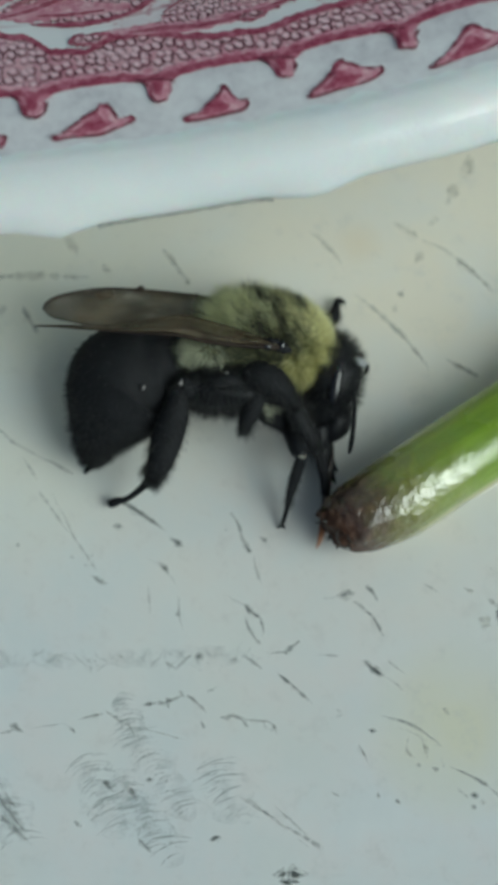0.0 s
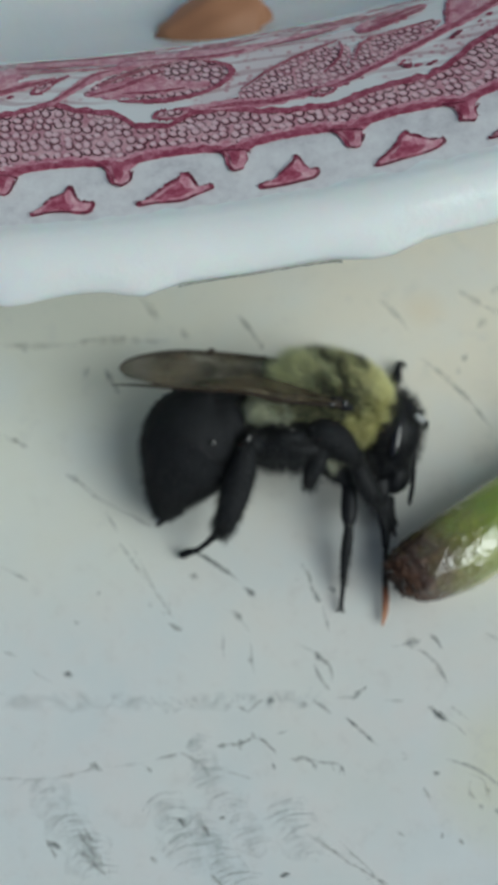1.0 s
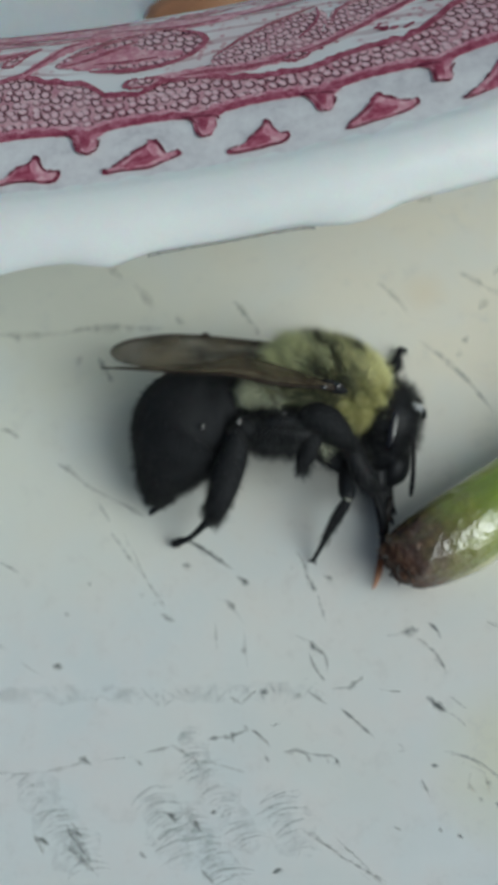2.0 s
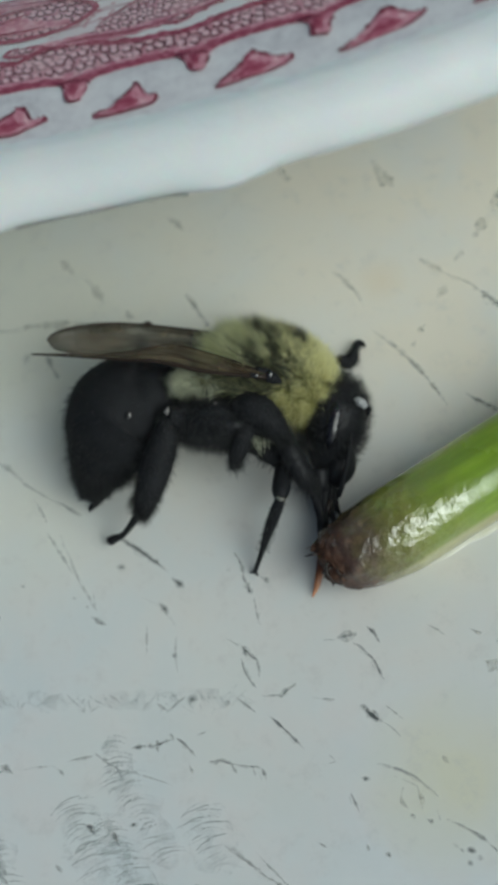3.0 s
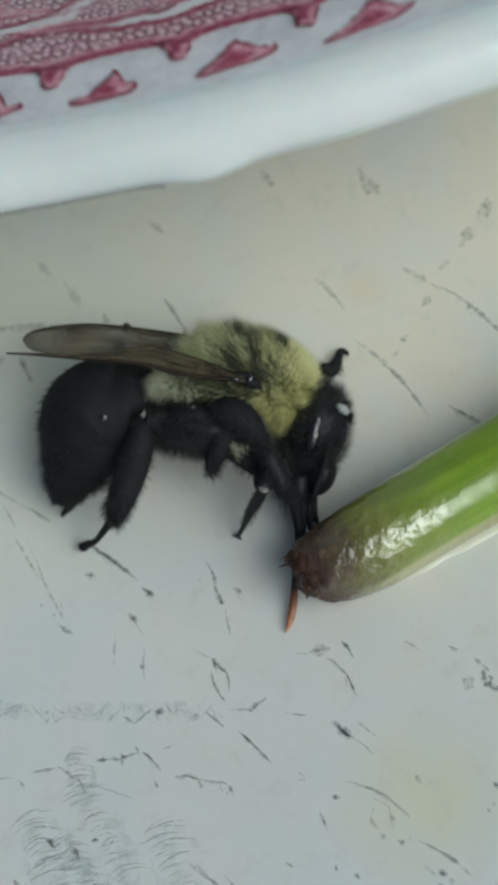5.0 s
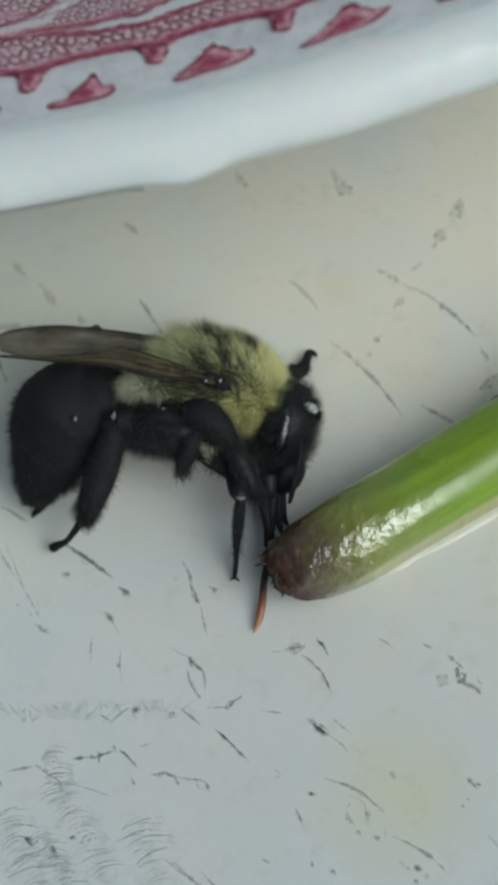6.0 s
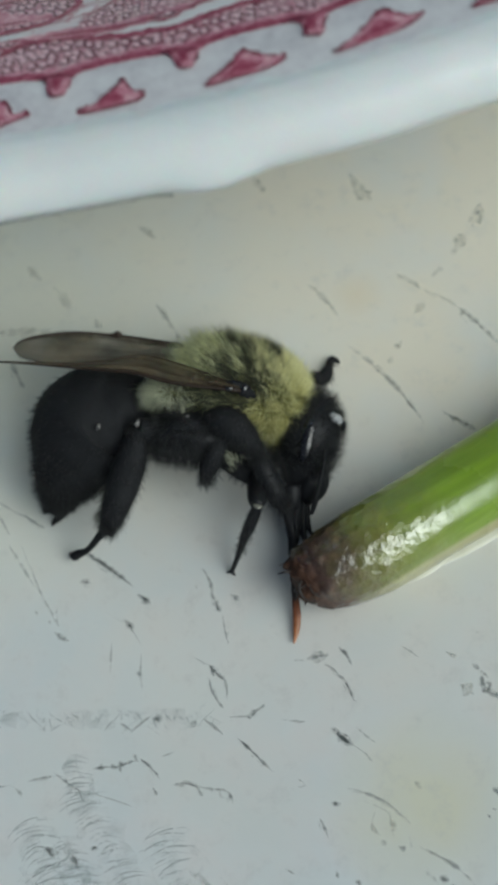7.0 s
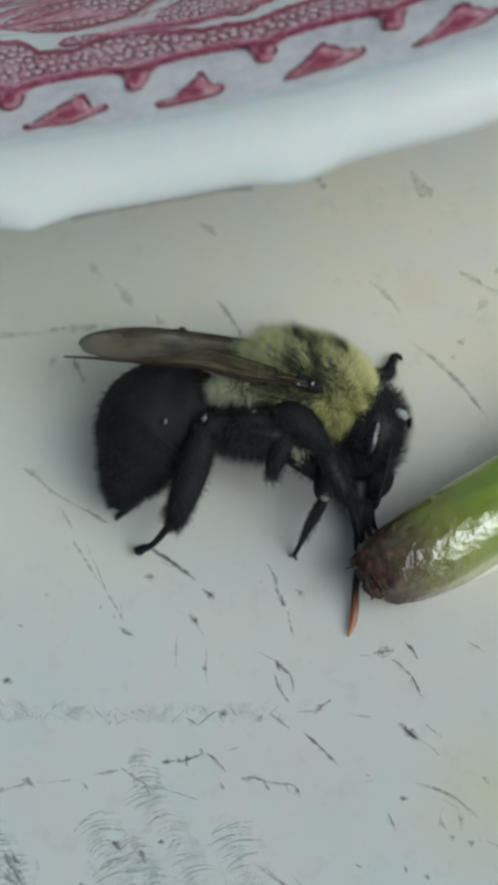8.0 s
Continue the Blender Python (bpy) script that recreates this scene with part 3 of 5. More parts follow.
    scratch(14.36, -6.29, 0.40, -96, 0.10, GRIME, 0.00, table)
    scratch(14.42, -6.67, 0.14, -41, 0.12, SOOT, 0.00, table)
    scratch(14.62, -6.41, 0.21, -56, 0.10, GRIME, 0.00, table)
    scratch(14.71, -6.85, 0.56, -41, 0.10, GRIME, 0.00, table)
    scratch(13.26, -4.86, 0.48, -34, 0.10, WARMS, 0.00, table)
    scratch(11.55, -4.50, 1.05, -44, 0.10, FAINT, 0.00, table)
    scratch(6.12, -9.33, 0.39, -48, 0.12, FAINT, 0.00, table)
    scratch(6.11, -9.58, 0.35, 3, 0.10, FAINT, 0.00, table)
    scratch(11.02, -10.29, 0.44, -54, 0.12, WARMS, 0.00, table)
    scratch(9.24, -10.91, 2.56, -38, 0.10, GRIME, 0.28, table)
    scratch(9.09, -11.65, 0.98, -83, 0.12, WARMS, -0.23, table)
    scratch(9.64, -11.75, 1.02, -85, 0.12, WARMS, 0.07, table)
    scratch(9.23, -12.44, 0.15, -59, 0.12, GRIME, 0.00, table)
    scratch(9.94, -12.79, 0.17, -42, 0.14, GRIME, 0.00, table)
    scratch(10.34, -12.61, 0.36, -84, 0.09, GRIME, 0.00, table)
    scratch(7.45, -10.53, 0.20, -23, 0.17, SOOT, 0.00, table)
    scratch(6.81, -11.46, 0.70, -75, 0.10, GRIME, 0.00, table)
    scratch(11.68, -13.76, 2.35, -42, 0.09, GRIME, 0.16, table)
    scratch(11.48, -14.28, 0.21, -35, 0.18, SOOT, 0.00, table)
    scratch(11.00, -14.05, 0.65, -53, 0.09, FAINT, 0.00, table)
    scratch(4.54, -6.03, 0.59, 30, 0.25, GRIME, 0.00, table)
    scratch(3.79, -6.10, 1.00, -6, 0.13, FAINT, 0.00, table)
    scratch(6.10, -6.69, 1.00, -16, 0.12, FAINT, 0.00, table)
    scratch(7.14, -13.45, 0.17, -81, 0.12, GRIME, 0.00, table)
    scratch(7.92, -13.89, 0.17, -52, 0.14, GRIME, 0.00, table)
    scratch(5.16, -13.07, 0.46, -35, 0.12, FAINT, 0.00, table)
    scratch(12.29, 8.59, 4.67, -58, 0.15, TAUPE, 0.28, table)
    scratch(9.99, 13.40, 2.59, -62, 0.17, WARMS, 0.18, table)
    scratch(14.34, 13.54, 2.06, -44, 0.16, WARMS, 0.00, table)
    scratch(15.51, 12.52, 1.18, -35, 0.13, WARMS, 0.00, table)
    scratch(16.70, 11.05, 2.87, -54, 0.16, TAUPE, 0.00, table)
    scratch(17.91, 16.63, 1.36, -116, 0.38, WARMS, 0.04, table)
    scratch(18.04, 16.73, 0.22, -70, 0.14, GRIME, 0.00, table)
    scratch(16.83, 15.28, 1.38, -131, 0.38, WARMS, 0.00, table)
    scratch(15.56, 13.92, 0.63, -145, 0.27, WARMS, 0.00, table)
    scratch(14.46, 12.21, 0.71, -133, 0.27, WARMS, 0.00, table)
    scratch(13.21, 10.47, 0.48, -149, 0.27, WARMS, 0.00, table)
    scratch(12.73, 9.78, 0.42, -125, 0.21, WARMS, 0.00, table)
    scratch(15.41, 6.04, 1.50, -41, 0.18, TAUPE, -0.06, table)
    scratch(12.63, 19.43, 1.95, -66, 0.51, WARMS, -0.15, table)
    scratch(7.64, 20.74, 1.17, -70, 0.35, WARMS, 0.00, table)
    scratch(1.81, 19.20, 1.27, -52, 0.20, WARMS, 0.00, table)
    scratch(-4.00, 18.06, 1.10, -50, 0.27, WARMS, 0.00, table)
    scratch(-2.74, 16.34, 1.65, -62, 0.26, WARMS, 0.00, table)
    scratch(-1.03, 14.61, 0.62, -61, 0.23, WARMS, 0.00, table)
    scratch(2.30, 14.23, 1.37, -64, 0.17, TAUPE, 0.00, table)
    scratch(2.74, 13.27, 0.75, -66, 0.17, WARMS, 0.00, table)
    scratch(20.43, 14.02, 0.76, -35, 0.21, TAUPE, 0.00, table)
    scratch(17.98, 8.65, 0.97, -76, 0.21, WARMS, 0.00, table)
    scratch(17.98, 7.19, 1.24, -149, 0.36, WARMS, 0.00, table)
    scratch(15.88, -9.22, 0.33, -70, 0.24, SOOT, 0.00, table)
    scratch(16.31, -9.63, 0.69, -54, 0.21, SOOT, 0.00, table)
    scratch(16.27, -9.31, 0.46, -79, 0.14, SOOT, 0.00, table)
    scratch(16.00, -9.85, 0.20, -55, 0.14, GRIME, 0.00, table)
    scratch(15.52, -10.95, 0.19, -40, 0.16, SOOT, 0.00, table)
    scratch(14.26, -11.11, 0.37, -54, 0.24, SOOT, 0.00, table)
    scratch(14.53, -11.20, 0.14, -41, 0.14, SOOT, 0.00, table)
    scratch(13.96, -11.76, 0.15, -48, 0.14, FAINT, 0.00, table)
    scratch(13.72, -12.02, 0.18, -49, 0.19, FAINT, 0.00, table)
    scratch(15.79, -12.65, 0.79, -16, 0.12, GRIME, 0.00, table)
    scratch(14.75, -13.67, 0.67, -55, 0.12, FAINT, 0.00, table)
    scratch(7.98, -13.92, 0.15, -79, 0.12, GRIME, 0.00, table)
    scratch(11.33, -14.80, 0.15, -59, 0.12, GRIME, 0.00, table)
    scratch(10.97, -14.14, 0.79, -51, 0.09, FAINT, 0.00, table)
    scratch(15.72, -14.63, 0.42, -63, 0.14, GRIME, 0.00, table)
    scratch(14.42, -6.32, 0.50, -91, 0.10, GRIME, 0.00, table)
    scratch(14.60, -6.65, 0.16, -37, 0.12, SOOT, 0.00, table)
    scratch(15.01, -7.06, 0.71, -54, 0.12, GRIME, 0.00, table)
    scratch(15.21, -6.78, 0.47, -75, 0.12, FAINT, 0.00, table)
    scratch(13.26, -4.84, 0.54, -27, 0.12, FAINT, 0.00, table)
    scratch(14.54, -4.06, 0.17, -38, 0.17, FAINT, 0.00, table)
    scratch(-7.76, 7.32, 1.40, -47, 0.15, GRIME, 0.00, table)
    scratch(-5.92, 5.71, 3.64, -39, 0.15, FAINT, -0.17, table)
    scratch(-4.83, 4.75, 1.05, -42, 0.12, GRIME, 0.00, table)
    scratch(-11.08, 10.44, 0.95, -36, 0.15, WARMS, 0.00, table)
    scratch(-10.48, 10.06, 0.65, -46, 0.18, TAUPE, 0.00, table)
    scratch(-6.35, 4.91, 1.44, -68, 0.23, FAINT, 0.00, table)
    scratch(-5.57, 2.63, 2.58, -64, 0.29, FAINT, -0.02, table)
    scratch(-11.65, 3.03, 1.70, -38, 0.15, FAINT, 0.00, table)
    scratch(-5.23, 12.57, 1.18, -71, 0.24, TAUPE, 0.00, table)
    scratch(-8.78, 15.40, 4.25, -10, 0.24, WARMS, 0.00, table)
    scratch(-4.45, 14.67, 5.13, -10, 0.24, WARMS, 0.00, table)
    scratch(-6.50, 13.45, 0.32, -28, 0.30, WARMS, 0.00, table)
    scratch(-9.59, -2.56, 0.26, -23, 0.26, SOOT, 0.00, table)
    scratch(-12.39, -1.02, 0.88, -31, 0.14, FAINT, 0.00, table)
    scratch(-10.92, -2.41, 1.32, -44, 0.11, FAINT, 0.00, table)
    scratch(-7.48, 1.33, 0.24, -40, 0.20, FAINT, 0.00, table)
    scratch(-8.84, -0.02, 0.28, -42, 0.23, FAINT, 0.00, table)
    scratch(-11.21, 2.76, 0.35, -41, 0.23, FAINT, 0.00, table)
    scratch(-12.20, -7.33, 2.79, -9, 0.14, FAINT, 0.00, table)
    scratch(-9.90, -7.48, 1.84, 4, 0.11, GRIME, 0.00, table)
    scratch(-8.80, -7.41, 0.57, -42, 0.19, GRIME, 0.00, table)
    scratch(-7.32, -7.55, 1.40, -1, 0.11, FAINT, 0.00, table)
    scratch(-6.38, -7.87, 0.77, -52, 0.11, FAINT, 0.00, table)
    scratch(-9.61, -10.58, 0.73, -61, 0.17, SOOT, 0.00, table)
    scratch(-9.64, -11.86, 1.79, -53, 0.19, GRIME, 0.00, table)
    scratch(-11.24, -10.79, 0.42, -45, 0.19, SOOT, 0.00, table)
    scratch(-11.50, -10.86, 0.78, -72, 0.17, GRIME, 0.00, table)
    scratch(-5.00, -10.74, 0.39, -65, 0.14, SOOT, 0.00, table)
    scratch(-3.97, -11.32, 0.59, -69, 0.14, GRIME, 0.00, table)
    scratch(-3.84, -13.71, 0.70, -55, 0.14, GRIME, 0.00, table)
    scratch(-6.68, -12.23, 0.23, -44, 0.19, GRIME, 0.00, table)
    scratch(1.80, -13.29, 2.11, -44, 0.12, GRIME, 0.05, table)
    scratch(3.28, -14.68, 1.95, -42, 0.12, GRIME, 0.00, table)
    scratch(2.65, -13.50, 1.50, -55, 0.11, FAINT, 0.00, table)
    scratch(3.58, -14.52, 2.17, -51, 0.13, FAINT, 0.00, table)
    scratch(-0.64, -14.03, 0.44, 4, 0.16, SOOT, 0.00, table)
    scratch(2.50, -16.24, 1.08, -8, 0.41, SOOT, 0.00, table)
    scratch(2.25, -16.55, 0.40, -25, 0.23, SOOT, 0.00, table)
    scratch(11.78, -14.66, 0.13, -11, 0.13, GRIME, 0.00, table)
    scratch(-9.63, -11.17, 1.80, -63, 0.21, GRIME, 0.00, table)
    chatter(-2.68, -10.45, 5.28, -64, 0.52, table, 118)
    chatter(-5.02, -11.33, 3.77, -64, 0.75, table, 119)
    chatter(0.44, -12.14, 3.05, -67, 0.6, table, 120)
    chatter(-3.57, -7.74, 2.10, -80, 0.4, table, 121)
    chatter(-3.46, -12.70, 4.54, -65, 0.55, table, 124)
    chatter(-2.04, -5.30, 10.53, -9, 0.24, table, 121)
    chatter(-10.42, -10.20, 5.78, -64, 0.6, table, 123)
    chatter(-9.93, -3.90, 7.05, -9, 0.24, table, 126)


# ---------------------------------------------------------------- plate
PLATE_X, PLATE_Y, PLATE_R = 4.5, 100.1, 92.0
PROFILE = [(0, 4.5), (60, 4.5), (66, 4.9), (70, 5.8), (73, 7.6), (75.5, 10.5), (77.5, 14.2), (79.3, 17.2), (84, 19.7), (87, 20.85), (88.9, 21.26),
           (89.5, 21.38), (89.8, 21.45), (90.1, 21.47), (90.6, 21.42), (91.3, 21.15), (91.8, 20.65), (92.0, 20.0), (91.8, 19.3), (91.2, 18.7), (89.0, 17.6), (84, 15.4),
           (80.5, 12.5), (78, 8.5), (75, 4.8), (70, 2.4), (63, 1.5), (61, 0.8), (60, 0.0), (57, 0.0), (56, 1.8), (0, 2.0)]


def rim_bump(a):
    """Drops of glaze along the edge, by the angle round the plate."""
    s = a * PLATE_R
    return sum(h * math.exp(-((s - c) / w) ** 2) for c, w, h in ((-6.5, 1.0, 0.42), (3.2, 1.15, 0.36), (4.4, 0.8, 0.2), (-11.9, 1.4, 0.36), (-17, 1.6, 0.4), (9.6, 2.2, 0.08), (31, 1.6, 0.4)))


SECTION = spline([(r, z) for r, z in PROFILE[1:-1]], 116)
FACE = SECTION[: int(np.argmax(SECTION[:, 1])) + 1]


def rim_z(d):
    return float(np.interp(PLATE_R - d, FACE[:, 0], FACE[:, 1]))


def on_rim(s, d, lift=0.05):
    """A place on the plate's upper face: s mm along the edge, d mm in from it."""
    a, r = s / PLATE_R, PLATE_R - d
    return Vector((r * math.sin(a), -r * math.cos(a), rim_z(d) + lift)) * MM


def build_plate():
    plate = new("plate")
    plate.location = (PLATE_X * MM, PLATE_Y * MM, 0)
    tagged(plate, "white glazed plate with a red transfer-printed border", "plate")
    bm = bmesh.new()
    n = 720
    rings = []
    for k in range(n):
        a = 2 * math.pi * k / n
        aa = a if a < math.pi else a - 2 * math.pi
        ring = []
        for r, z in SECTION:
            g = max(0.0, min(1.0, (r - 89.5) / 2.0)) * max(0.0, min(1.0, (20.9 - z) / 1.2))
            rr = r + rim_bump(aa) * g
            ring.append(bm.verts.new((rr * math.sin(a) * MM, -rr * math.cos(a) * MM, z * MM)))
        rings.append(ring)
    for k in range(n):
        a, b = rings[k], rings[(k + 1) % n]
        for j in range(len(a) - 1):
            bm.faces.new((a[j], b[j], b[j + 1], a[j + 1]))
    for end in (0, -1):
        bm.faces.new([r[end] for r in rings])
    bmesh.ops.recalc_face_normals(bm, faces=bm.faces)
    part("dish", bm, GLAZE, plate)

    def strip(name, s0, s1, inner, outer, material, step=0.25, across=3, lift=0.05, label=""):
        b = bmesh.new()
        rows = []
        for i in range(int((s1 - s0) / step) + 1):
            s = s0 + i * step
            d0, d1 = outer(s), inner(s)
            rows.append([b.verts.new(on_rim(s, d0 + (d1 - d0) * k / across, lift)) for k in range(across + 1)])
        for p, q in zip(rows, rows[1:]):
            for k in range(across):
                b.faces.new((p[k], q[k], q[k + 1], p[k + 1]))
        bmesh.ops.recalc_face_normals(b, faces=b.faces)
        return part(name, b, material, plate, label)

    half = math.pi * PLATE_R
    pitch = 2 * half / 112
    edge = lambda s: 4.95 + 0.38 * abs(math.sin(math.pi * (s - 3.45) / pitch)) ** 0.7 + 0.06 * noise.noise(Vector((s * 1.7, 3, 0))) + 0.07 * noise.noise(Vector((s * 5.3, 8, 0)))
    knots = np.array([(-12.66, 8.8), (-11.4, 9.0), (-10.24, 9.42), (-9.1, 8.84), (-7.2, 8.36), (-6.6, 7.88), (-6.1, 7.3), (-4.55, 7.1), (-3.87, 7.45), (-3.4, 7.75),
                      (-1.85, 7.68), (0.2, 7.0), (2.0, 6.75), (3.3, 6.65), (4.7, 7.0), (6.1, 7.15), (7.7, 7.1), (8.9, 7.5), (10, 8.2), (11.43, 8.8)])
    span = 2 * half / 24

    def wave(s):
        return float(np.interp((s + 12.66) % span - 12.66, knots[:, 0], knots[:, 1])) + 0.09 * noise.noise(Vector((s * 1.6, 0, 0)))

    strip("stippled_band", -half, half, wave, edge, FILL, lift=0.05, label="pink band filled with small beads")
    strip("scroll_print", -half, half, lambda s: 12.7, wave, LACE, lift=0.04, label="faint rose scrollwork print", across=4)
    strip("border_line", -half, half, lambda s: edge(s) + 0.40 + 0.16 * noise.noise(Vector((s * 2.1, 7, 0))), edge, RED, lift=0.09, across=1, step=0.15)
    strip("border_wash", -half, half, lambda s: edge(s) + 0.62 + 0.2 * noise.noise(Vector((s * 2.7, 3, 0))), edge, ROSE, lift=0.07, across=1, step=0.15)
    strip("band_line", -half, half, lambda s: wave(s) + 0.30 + 0.15 * noise.noise(Vector((s * 2.3, 5, 0))), lambda s: wave(s) - 0.08, RED, lift=0.09, across=1, step=0.15)
    strip("inner_line", -half, half, lambda s: 12.85 + 0.16 * math.sin(s) + 0.2 * noise.noise(Vector((s * 1.9, 2, 0))), lambda s: 12.35 + 0.2 * math.sin(s * 0.9), WASH, lift=0.06, across=1)

    strip("tinted_glaze", -half, half, lambda s: edge(s) + 0.1, lambda s: 2.55 + 0.35 * noise.noise(Vector((s * 0.9, 4, 0))) + 0.12 * noise.noise(Vector((s * 4.0, 6, 0))), BLEED, lift=0.03, across=3, label="pink-tinged glaze round the motifs")

    # a thin grey line along part of the lip's lower side, in the scratch grey
    b = bmesh.new()
    rows = []
    for i in range(61):
        sx = -4.95 + 6.9 * i / 60
        w = math.sin(math.pi * i / 60) ** 0.4 * (0.75 + 0.5 * noise.noise(Vector((sx * 3, 1, 0))))
        a = sx / PLATE_R
        row = []
        for zz, rr in ((18.86, 91.42), (19.12, 91.68), (19.32, 91.83), (19.32 + 0.24 * w, 91.96)):
            rr += 0.03 + rim_bump(a)
            row.append(b.verts.new((rr * math.sin(a) * MM, -rr * math.cos(a) * MM, zz * MM)))
        rows.append(row)
    for p, q in zip(rows, rows[1:]):
        for k in (0, 1, 2):
            b.faces.new((p[k], q[k], q[k + 1], p[k + 1]))
    bmesh.ops.recalc_face_normals(b, faces=b.faces)
    part("lip_line", b, GRIME, plate, "thin grey line under the lip")

    def motif(name, outline, material, lift, bulge=0.0):
        b = bmesh.new()
        outline = spline(list(outline) + [outline[0]], 4 * len(outline))[:-1].tolist()
        c = np.mean(outline, axis=0)
        mid = b.verts.new(on_rim(c[0], c[1], lift + bulge))
        ring = [b.verts.new(on_rim(s, d, lift)) for s, d in outline]
        for p, q in zip(ring, ring[1:] + ring[:1]):
            b.faces.new((mid, p, q))
        bmesh.ops.recalc_face_normals(b, faces=b.faces)
        me = bpy.data.meshes.new(name)
        b.to_mesh(me)
        b.free()
        me.materials.append(material)
        return me

    vary = random.Random(17)

    def dashes(name, outline, lift, chance):
        """The broken dark outline of a motif."""
        b = bmesh.new()
        ring = spline(list(outline) + [outline[0]], 5 * len(outline))[:-1]
        on = True
        for i, p in enumerate(ring):
            q = ring[(i + 1) % len(ring)]
            on = vary.random() < (0.82 if on else 1 - 0.82 * chance)
            step = q - p
            far = np.linalg.norm(step)
            if not on or far < 1e-4:
                continue
            side = np.array((-step[1], step[0])) / far * vary.uniform(0.025, 0.065)
            b.faces.new([b.verts.new(on_rim(c[0], c[1], lift)) for c in (p - side, q - side, q + side, p + side)])
        bmesh.ops.recalc_face_normals(b, faces=b.faces)
        me = bpy.data.meshes.new(name)
        b.to_mesh(me)
        b.free()
        me.materials.append(INK)
        return me

    tri = [(-1.66, 3.02), (-1.5, 2.95), (-0.9, 2.94), (0.0, 2.92), (0.9, 2.98), (1.5, 3.06), (1.66, 3.24), (1.5, 3.42), (1.15, 3.42), (0.72, 3.58), (0.46, 3.9), (0.36, 4.32), (0.24, 4.4),
           (0.08, 4.28), (-0.35, 3.92), (-0.8, 3.52), (-1.4, 3.2)]
    tri_b = [(-1.66, 3.0), (-1.5, 2.92), (-0.5, 2.9), (0.8, 2.93), (1.45, 3.0), (1.72, 3.22), (1.6, 3.4), (1.3, 3.42), (0.85, 3.75), (0.5, 4.2), (0.38, 4.42), (0.26, 4.42), (0.02, 4.2), (-0.4, 3.85), (-0.9, 3.5), (-1.45, 3.2)]
    tab = [(-0.85, 5.3), (-0.55, 4.98), (-0.42, 4.5), (-0.34, 4.2), (-0.12, 4.05), (0.16, 4.02), (0.40, 4.2), (0.5, 4.55), (0.56, 4.95), (0.95, 5.3)]
    # the five that stand out, each worn in its own way, by their place round the plate
    odd = {54: [(-1.15, 3.05), (-1.0, 2.88), (-0.3, 2.98), (0.5, 2.93), (1.05, 2.78), (1.5, 2.86), (1.68, 3.28), (1.4, 3.36), (1.05, 3.5), (0.86, 3.8), (0.76, 4.2), (0.56, 4.26), (0.32, 3.92), (-0.25, 3.72), (-0.6, 3.4)],
           55: [(-1.78, 3.02), (-1.6, 2.86), (-1.0, 2.94), (-0.3, 2.88), (0.3, 2.86), (0.85, 3.08), (1.3, 3.2), (1.68, 3.34), (1.55, 3.58), (1.25, 3.5), (1.0, 3.58), (0.85, 3.9), (0.66, 4.3), (0.32, 4.34), (0.2, 4.1), (-0.5, 3.74), (-1.2, 3.24)],
           56: [(-1.65, 3.1), (-1.5, 2.88), (-0.6, 2.85), (0.3, 2.9), (0.8, 2.98), (1.08, 3.25), (1.0, 3.42), (0.75, 3.46), (0.46, 3.9), (0.3, 4.26), (0.14, 4.3), (0.05, 4.0), (-0.5, 3.6), (-1.05, 3.25)],
           57: [(-1.85, 2.96), (-1.5, 2.88), (-0.6, 2.95), (0.4, 3.0), (1.0, 3.1), (1.48, 3.34), (1.42, 3.6), (1.1, 3.6), (0.6, 3.86), (0.15, 4.2), (-0.1, 4.38), (-0.38, 4.2), (-0.6, 3.9), (-1.1, 3.45), (-1.6, 3.14)],
           58: [(-2.0, 2.92), (-1.6, 2.86), (-0.5, 3.0), (0.8, 3.08), (1.55, 3.36), (1.8, 3.66), (1.4, 3.62), (0.9, 3.95), (0.4, 4.36), (-0.05, 4.26), (-0.6, 3.75), (-1.4, 3.22)]}

    def shaken(o, amount):
        return [(a + vary.uniform(-amount, amount), b + vary.uniform(-amount, amount) * 0.6) for a, b in o]

    def motifs(o, q):
        lean = vary.uniform(-0.12, 0.1)
        return (motif("triangle_motif", o, RED, 0.07),
                motif("triangle_fill", [(0.02 + 0.88 * a, 3.38 + 0.74 * (b - 3.38)) for a, b in shaken(o, 0.06)], ROSE, 0.10),
                motif("triangle_core", [(lean - 0.12 + 0.5 * a, 3.33 + 0.55 * (b - 3.33)) for a, b in shaken(o, 0.1)], RED, 0.13),
                dashes("triangle_edge", [(a * 0.97, 3.4 + 0.96 * (b - 3.4)) for a, b in o], 0.15, 0.75),
                motif("tab_motif", q, RED, 0.10),
                dashes("tab_edge", q[:-1], 0.18, 0.9),
                motif("tab_fill", [(0.06 + 0.70 * a, 4.55 + 0.78 * (b - 4.6)) for a, b in shaken(q, 0.05)], ROSE, 0.13),
                motif("tab_core", [(-0.06 + 0.42 * a, 4.75 + 0.72 * (b - 4.6)) for a, b in shaken(q, 0.06)], RED, 0.16))

    sets = [motifs(shaken(tri if k % 2 else tri_b, 0.07), shaken(tab, 0.05)) for k in range(7)]
    own = {k: motifs(shaken(o, 0.02), shaken(tab, 0.09)) for k, o in odd.items()}
    for k in range(112):
        for me, off in zip(own.get(k, sets[(k * 5) % 7]), (0.62, 0.62, 0.62, 0.62, 3.4, 3.4, 3.4, 3.4)):
            ob = new(me.name.split(".")[0], me)
            ob.parent = plate
            ob.rotation_euler.z = ((k - 56) * pitch + off) / PLATE_R

